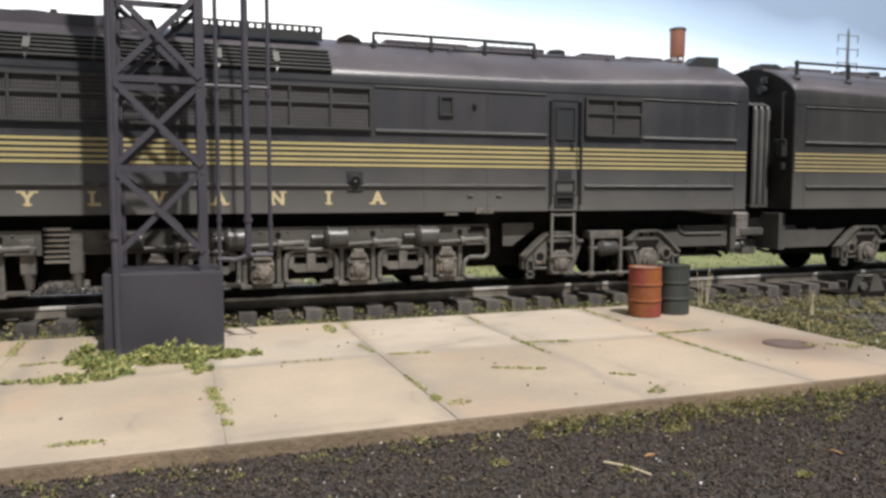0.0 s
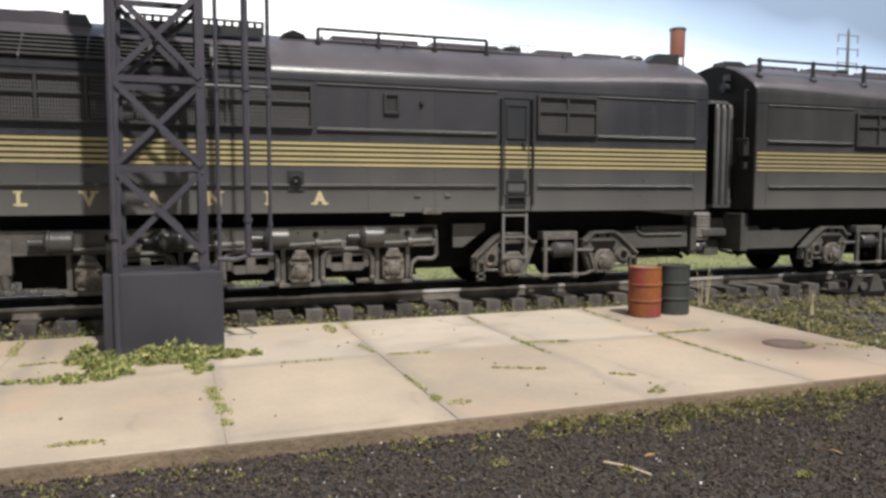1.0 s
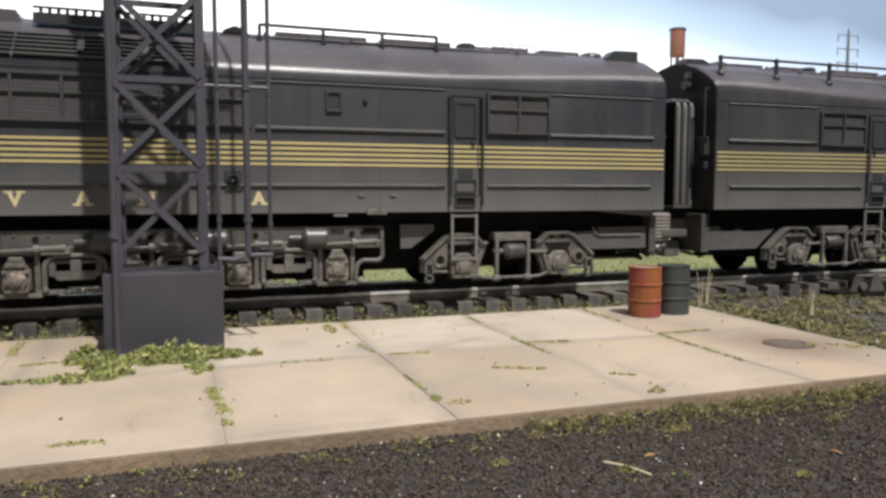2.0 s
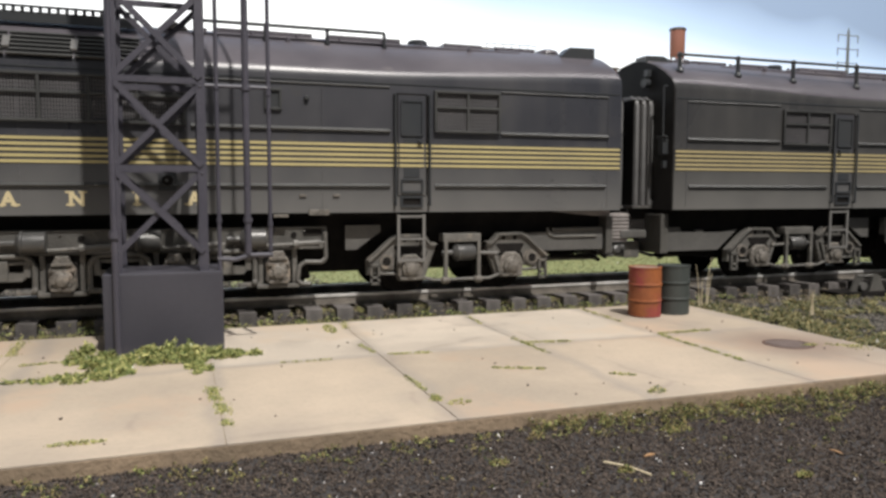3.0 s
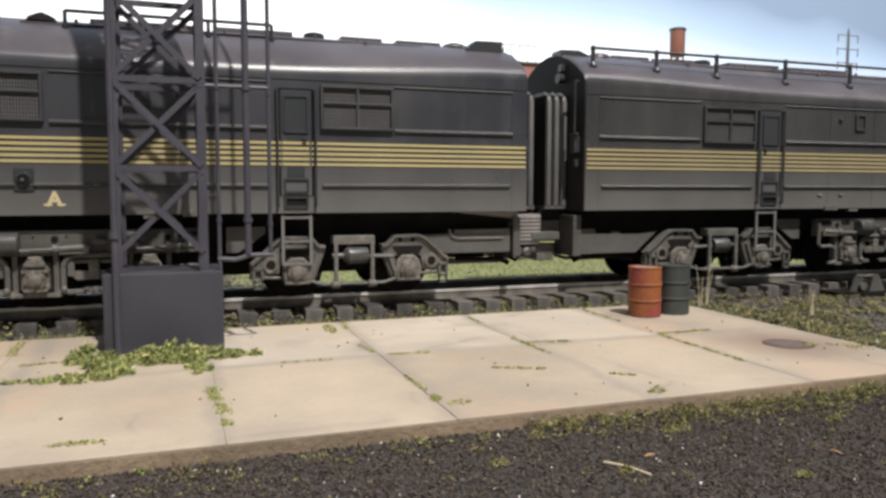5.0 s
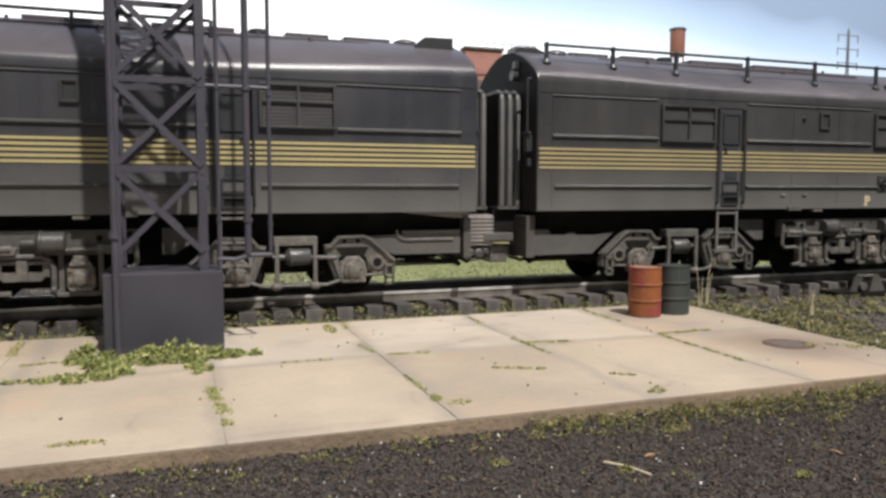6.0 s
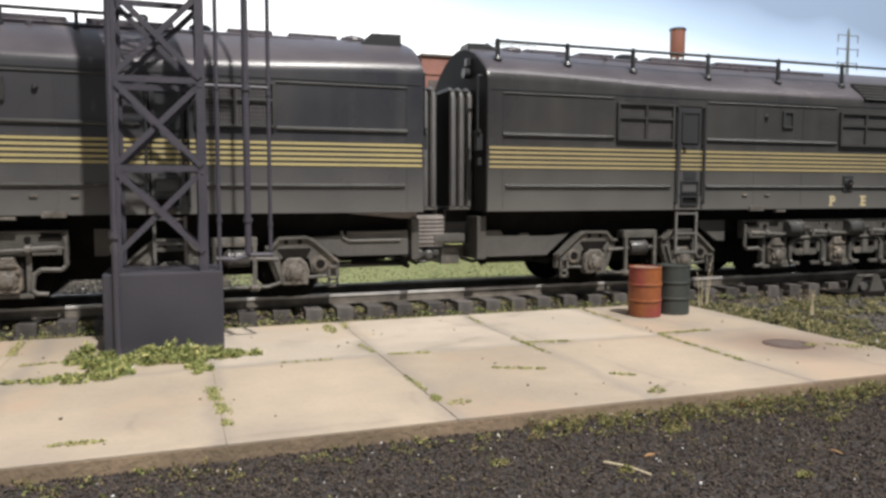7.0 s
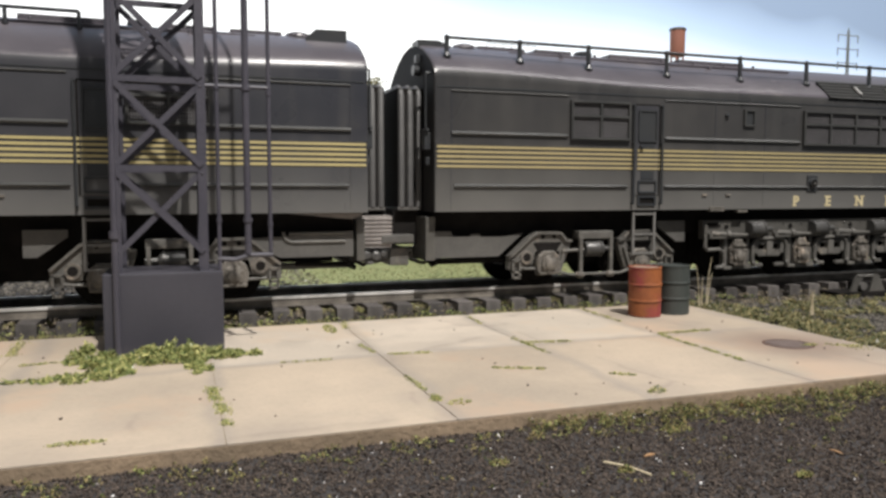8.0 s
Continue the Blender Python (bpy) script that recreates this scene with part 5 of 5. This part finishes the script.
    for x, y, rx, ry, n, h in ((-1.05, 10.5, 0.3, 0.3, 900, 0.17), (-0.85, 10.2, 0.3, 0.26, 900, 0.15), (-0.55, 10.45, 0.28, 0.3, 900, 0.2), (-0.3, 10.55, 0.26, 0.26, 800, 0.24), (-0.05, 10.4, 0.24, 0.3, 800, 0.2), (0.2, 10.5, 0.24, 0.26, 700, 0.17), (0.42, 10.42, 0.2, 0.24, 500, 0.14),
                               (-0.75, 9.85, 0.3, 0.22, 600, 0.1), (-1.1, 9.75, 0.3, 0.16, 260, 0.08), (0.62, 10.45, 0.24, 0.16, 360, 0.13), (0.86, 10.42, 0.18, 0.1, 150, 0.08), (0.18, 9.95, 0.16, 0.22, 340, 0.1), (0.24, 9.6, 0.1, 0.16, 120, 0.06), (-1.5, 9.7, 0.36, 0.1, 150, 0.05), (-1.25, 11.2, 0.12, 0.4, 200, 0.2)):
        for _ in range(5):              # each heap is made of smaller tufts
            w.append(clump(x + rng.normal(0, rx * 0.55), y + rng.normal(0, ry * 0.55), SLAB_Z, rx * 0.5, ry * 0.5, n // 5, h * rng.uniform(0.5, 1.15)))
    w = np.concatenate(w)
    w = w[(w[:, 1] < 10.97) | (w[:, 0] < -1.03) | (w[:, 0] > 0.6)]
    bits("bright_bush", w[::2], rng.uniform(0.014, 0.05, len(w[::2])), MOSS, "yellow-green weeds heaped round the tower base", "weeds", axes=(1.5, 0.5, 0.15))
    bits("weed_bush", w, rng.uniform(0.012, 0.04, len(w)), FLOCK_LIGHT, "bright green weeds heaped round the tower base", "weeds", axes=(1.5, 0.5, 0.15))
    # tufts in the joints and cracks of the pavement
    S = SLAB_Z
    runs = [(0.29, 8.8, 0.33, 8.2, 170, 0.05), (0.35, 8.1, 0.37, 7.7, 120, 0.05), (0.38, 7.45, 0.4, 7.3, 60, 0.04), (2.42, 10.6, 2.5, 10.0, 70, 0.03), (2.68, 9.83, 3.25, 9.75, 110, 0.03), (2.53, 8.6, 2.56, 7.9, 70, 0.03),
            (2.56, 7.65, 2.6, 7.5, 60, 0.03), (3.69, 8.64, 4.34, 8.35, 160, 0.025), (4.75, 10.3, 4.77, 9.2, 140, 0.03), (4.78, 9.95, 5.5, 9.8, 170, 0.03), (4.95, 7.9, 5.2, 7.72, 70, 0.025),
            (7.15, 12.4, 7.12, 11.0, 130, 0.03), (7.1, 9.9, 8.05, 9.88, 190, 0.03), (7.05, 9.9, 6.99, 7.9, 240, 0.025), (4.82, 12.4, 4.76, 11.6, 70, 0.03), (-2.25, 12.4, -2.22, 11.4, 120, 0.06),
            (-2.0, 10.7, -1.45, 10.76, 70, 0.025), (-2.6, 9.75, -1.2, 9.8, 160, 0.05), (1.2, 9.8, 1.9, 9.76, 45, 0.02), (2.6, 12.5, 2.5, 11.9, 60, 0.04), (8.9, 8.4, 9.2, 8.1, 60, 0.04)]
    w = np.concatenate([strip(a, b, c, d, S, wd * 0.75, int(n * 2.6), 0.022) for a, b, c, d, n, wd in runs] + [clump(5.0, 7.0, S, 0.13, 0.07, 110, 0.07), clump(2.75, 7.3, S, 0.14, 0.08, 90, 0.05), clump(-0.92, 7.2, S, 0.27, 0.05, 170, 0.03), clump(2.55, 7.5, S, 0.08, 0.08, 60, 0.05), clump(2.25, 11.95, S, 0.1, 0.35, 320, 0.07), clump(9.15, 8.05, S, 0.18, 0.18, 90, 0.05), clump(8.62, 8.42, S, 0.16, 0.05, 120, 0.03)])
    bits("joint_weeds", w, rng.uniform(0.007, 0.019, len(w)), MOSS, "thin green tufts growing in the pavement joints", "weeds", axes=(1.3, 0.6, 0.25))
    # crumbs of grass between the ties
    w = np.concatenate([clump(-20 + 0.57 * i + 0.28, 13.1 + rng.normal(0, 0.12), -0.36, 0.14, 0.25, int(rng.integers(4, 50)), 0.08) for i in range(28, 56)])
    bits("tie_weeds", w, rng.uniform(0.015, 0.035, len(w)), FLOCK_LIGHT, "dry green tufts between the tie ends", "weeds", axes=(1.3, 0.6, 0.25))
    w = patchy(1.0, 40, 17.6, 28, 30000, GROUND_Z + 0.025, 0.5, -0.35, 0.04)
    bits("field_grass", w, rng.uniform(0.014, 0.036, len(w)), DRYFLOCK, "short pale green grass beyond the track", "grass", axes=(1.3, 0.6, 0.25))
    # pebbles on the concrete
    p = np.stack([rng.uniform(-2.2, 9.2, 46), rng.uniform(7, 12.4, 46), np.full(46, S + 0.006)], 1)
    bits("pebbles", p, rng.uniform(0.008, 0.026, 46), GRANULE, "stray dark pebbles on the concrete", "pebbles")


ground_cover()


def dry_stems(x, y, stems, label):
    root = thing("dry_weed", label, "weed", "dry weeds")
    for dx, dy, lean, h in stems:
        bm = bmesh.new()
        pts = [Vector((dx, dy, 0)) + Vector((lean * t * t, lean * 0.3 * t, h * t)) for t in (0, 0.35, 0.7, 1)]
        for i, (a, b) in enumerate(zip(pts, pts[1:])):
            rod(bm, a, b, 0.013 - 0.003 * i, 5, 0.01 - 0.003 * i)
        part("stem", bm, STRAW, root)
    place(root, x, y, GROUND_Z)


dry_stems(9.9, 12.4, [(-0.1, 0, -0.12, 0.95), (0, 0.05, 0.02, 0.7), (0.08, 0, 0.14, 1.08), (0.15, 0.05, 0.14, 0.75), (-0.02, 0, -0.02, 0.4), (0.04, 0.1, 0.05, 0.45), (-0.06, 0.02, 0.0, 0.3)], "pale dry grass stems at the corner of the concrete")
dry_stems(11.5, 11.2, [(0, 0, -0.02, 0.5), (0.02, 0, -0.05, 0.46), (-0.02, 0.01, 0.03, 0.5), (0.03, 0.02, 0.0, 0.42), (0.0, 0.02, -0.08, 0.52), (-0.01, 0, 0.07, 0.5), (0.01, 0.0, 0.01, 0.36)], "pale dry straw tuft on the cinders")


def ground_stick(x, y, length, turn):
    bm = bent_rod(bmesh.new(), [(0, 0, 0.02), (length * 0.5, 0.02, 0.03), (length, 0, 0.02)], 0.013, 6)
    ob = tagged(part("twig", bm, STRAW), "pale dry twig lying on the cinders", "twig")
    place(ob, x, y, GROUND_Z, turn)


ground_stick(3.48, 5.62, 0.45, -62)


def fallen_leaf(x, y, turn, mat, label):
    bm = bmesh.new()
    o = [(-0.075, 0), (-0.02, 0.018), (0.03, 0.016), (0.075, 0), (0.03, -0.014), (-0.02, -0.016)]
    lo = [bm.verts.new((a, b, 0.02)) for a, b in o]
    hi = [bm.verts.new((a, b, 0.024 + abs(b) * 0.5)) for a, b in o]
    bm.faces.new(lo[::-1]), bm.faces.new(hi)
    for i in range(6):
        bm.faces.new((lo[i], lo[(i + 1) % 6], hi[(i + 1) % 6], hi[i]))
    place(tagged(part("leaf", bm, mat), label, "leaf"), x, y, GROUND_Z, turn)


fallen_leaf(3.96, 5.63, 10, LEAF, "small pale dry leaf on the cinders")
fallen_leaf(5.87, 6.66, 60, RUST, "small orange dry leaf among the weeds")
fallen_leaf(5.63, 5.15, 100, LEAF, "small pale dry leaf on the cinders")


# ---- switch stand beside the track ----
def switch_machine():
    root = thing("switch_machine", "black ground-throw switch machine on long ties beside the track", "switch machine")
    part("base_plate", boxes((-0.7, 1.1, -0.28, 0.28, 0.0, 0.12), bevel=0.02), BLACK, root)
    part("housing", boxes((0.0, 0.9, -0.2, 0.22, 0.12, 0.32), bevel=0.05), BLACK, root)
    bm = bmesh.new()
    extrude(bm, [(-0.28, 0.12), (-0.12, 0.5), (0.12, 0.5), (0.0, 0.36), (-0.1, 0.12)], -0.2, -0.14)
    part("side_arm", bm, BEAM, root)
    bm = bmesh.new()
    extrude(bm, [(0.2, 0.12), (0.3, 0.5), (0.42, 0.5), (0.62, 0.12)], -0.24, -0.18)
    part("side_arm", bm, BEAM, root)
    part("lever", rod(bmesh.new(), (-0.12, -0.17, 0.46), (0.4, -0.2, 0.46), 0.04), BEAM, root)
    part("pivot", lathe(bmesh.new(), [(0.09, 0), (0.09, 0.08)], 14, (-0.02, -0.3, 0.24), "Y"), SHEET, root)
    place(root, 14.45, 12.9, -0.44, -4)


switch_machine()


# ---- behind the track: brick building, tank, pylon ----
def brick_building():
    root = thing("brick_building", "faded red brick building with stepped flat roofs", "building")
    for name, x0, x1, y0, top in (("wall", 10.42, 12.2, 32.6, 7.95), ("corner_wall", 12.2, 14.0, 31.8, 8.25), ("wing_wall", 14.0, 20.8, 33.0, 7.95)):
        w = part(name, boxes((x0, x1, y0, y0 + 0.55, GROUND_Z, top)), REDBRICK, root, "faded red brick wall")
        part("roof_edge", boxes((x0 - 0.05, x1 + 0.05, y0 - 0.12, y0 + 0.55, top, top + 0.1), bevel=0.02), SLATE, w, "dark roof edge")
        x = x0 + 0.3
        while x + 0.6 < x1:
            win = part("window", boxes((x, x + 0.55, y0 - 0.05, y0, 5.2, 6.9), bevel=0.01), SLATE, w, "dark paned window")
            x += 0.95
        part("brick_band", boxes((x0, x1, y0 - 0.06, y0, 7.15, 7.28), bevel=0.01), REDBRICK, w)
    part("chimney", boxes((9.68, 9.96, 32.7, 33.0, GROUND_Z, 7.85), (9.65, 9.99, 32.67, 33.03, 7.7, 7.78), bevel=0.01), REDBRICK, root, "slim pale brick chimney")
    return root


brick_building()


def roof_railing():
    root = thing("pipe_railing", "thin pale pipe railing on the brick roof", "railing")
    for i in range(7):
        part("post", rod(bmesh.new(), (13.9 + i * 0.43, 33.4, 8.34 if i < 1 else 8.04), (13.9 + i * 0.43, 33.4, 8.9), 0.02, 6), PALE, root)
    part("top_rail", rod(bmesh.new(), (13.9, 33.4, 8.9), (16.5, 33.4, 8.9), 0.02, 6), PALE, root)


roof_railing()


def pale_tree():
    """A small hazy tree: a tapered trunk with limbs and a crown of small leaf clumps."""
    x, y, z = 8.2, 34.0, GROUND_Z
    root = thing("tree", "small grey-green tree beyond the locomotives", "tree")
    bm = bmesh.new()
    rod(bm, (0, 0, 0), (0.05, 0, 6.4), 0.22, 8, 0.1)
    tips = []
    for i in range(9):
        a, h = i * 2.4, 4.2 + i * 0.27
        tip = Vector((0.5 * math.cos(a), 0.5 * math.sin(a), h + 0.9))
        rod(bm, (0.03, 0, h), tip, 0.07, 6, 0.03)
        tips.append(tip)
    part("trunk", bm, TIE, root, "grey-brown trunk and limbs")
    pts = np.concatenate([rng.normal(0, 0.2, (200, 3)) * (1, 0.9, 0.8) + np.array(t) for t in tips])
    n = len(pts)
    turn, _ = np.linalg.qr(rng.normal(size=(n, 3, 3)))
    v = np.einsum("nij,kj->nki", turn, OCTA_V * np.array((1.3, 0.8, 0.3))) * rng.uniform(0.03, 0.08, (n, 1, 1)) + pts[:, None, :]
    me = bpy.data.meshes.new("crown")
    me.from_pydata(v.reshape(-1, 3) * K, [], (OCTA_F[None] + 6 * np.arange(n)[:, None, None]).reshape(-1, 3))
    me.materials.append(DRYFLOCK)
    crown = new("crown", me)
    crown.parent = root
    place(root, x, y, z)


pale_tree()


def water_tank():
    root = thing("water_tank", "red oxide cylindrical water tank on thin steel legs", "water tank")
    x, y = 36.85, 50.0
    part("tank", lathe(bmesh.new(), [(0.54, 0), (0.57, 0.05), (0.57, 1.97), (0.05, 1.98)], 32, (x, y, 12.35)), REDTANK, root, smooth=True)
    part("cap", lathe(bmesh.new(), [(0.6, 0), (0.64, 0.03), (0.64, 0.16), (0.58, 0.2), (0.05, 0.26)], 32, (x, y, 14.3)), SLATE, root, "weathered grey cap", smooth=True)
    for i in range(4):
        a = math.pi / 4 + i * math.pi / 2
        part("leg", rod(bmesh.new(), (x + 0.6 * math.cos(a), y + 0.6 * math.sin(a), GROUND_Z), (x + 0.45 * math.cos(a), y + 0.45 * math.sin(a), 12.4), 0.07, 8), REDTANK, root)
    part("riser", rod(bmesh.new(), (x, y, GROUND_Z), (x, y, 12.4), 0.09, 8), REDTANK, root)


water_tank()


def pylon():
    root = thing("pylon", "pale grey lattice power pylon with three crossarms", "pylon")
    x, y, top = 70.35, 65.0, 19.6
    for sx in (-1, 1):
        part("leg", rod(bmesh.new(), (x + sx * 0.5, y, GROUND_Z), (x + sx * 0.1, y, top), 0.06, 6), PALE, root)
    part("mast", rod(bmesh.new(), (x, y, 13), (x, y, top + 0.3), 0.06, 6), PALE, root)
    for z in (14.0, 15.0, 16.5, 18.0):
        part("brace", bar(bmesh.new(), (x - 0.25, y, z - 0.5), (x + 0.2, y, z + 0.3), 0.05, 0.05), PALE, root)
    for z, w in ((19.1, 1.4), (17.6, 1.45), (16.1, 1.4)):
        part("crossarm", bar(bmesh.new(), (x - w, y, z), (x + w, y, z), 0.08, 0.1), PALE, root)
        for sx in (-1, 1):
            part("insulator", rod(bmesh.new(), (x + sx * w, y, z + 0.1), (x + sx * w, y, z - 0.75), 0.06, 6), PALE, root)


pylon()


# ---- motion ----
def motions():
    for ob, x in ((loco_a, A_END), (loco_b, B_END)):
        walk(ob, [(t, pose((x - SPEED * t) * K, TRACK_Y * K, 0)) for t in (0.0, 2.0, 4.0, 6.0, 8.0)])
    # the wheels roll with the way travelled
    for ob, x, r in WHEELS:
        walk(ob, [(i * 0.5, pose(x * K, 0, r * K, 0, -math.degrees(SPEED * i * 0.5 / r), 0)) for i in range(17)])


motions()
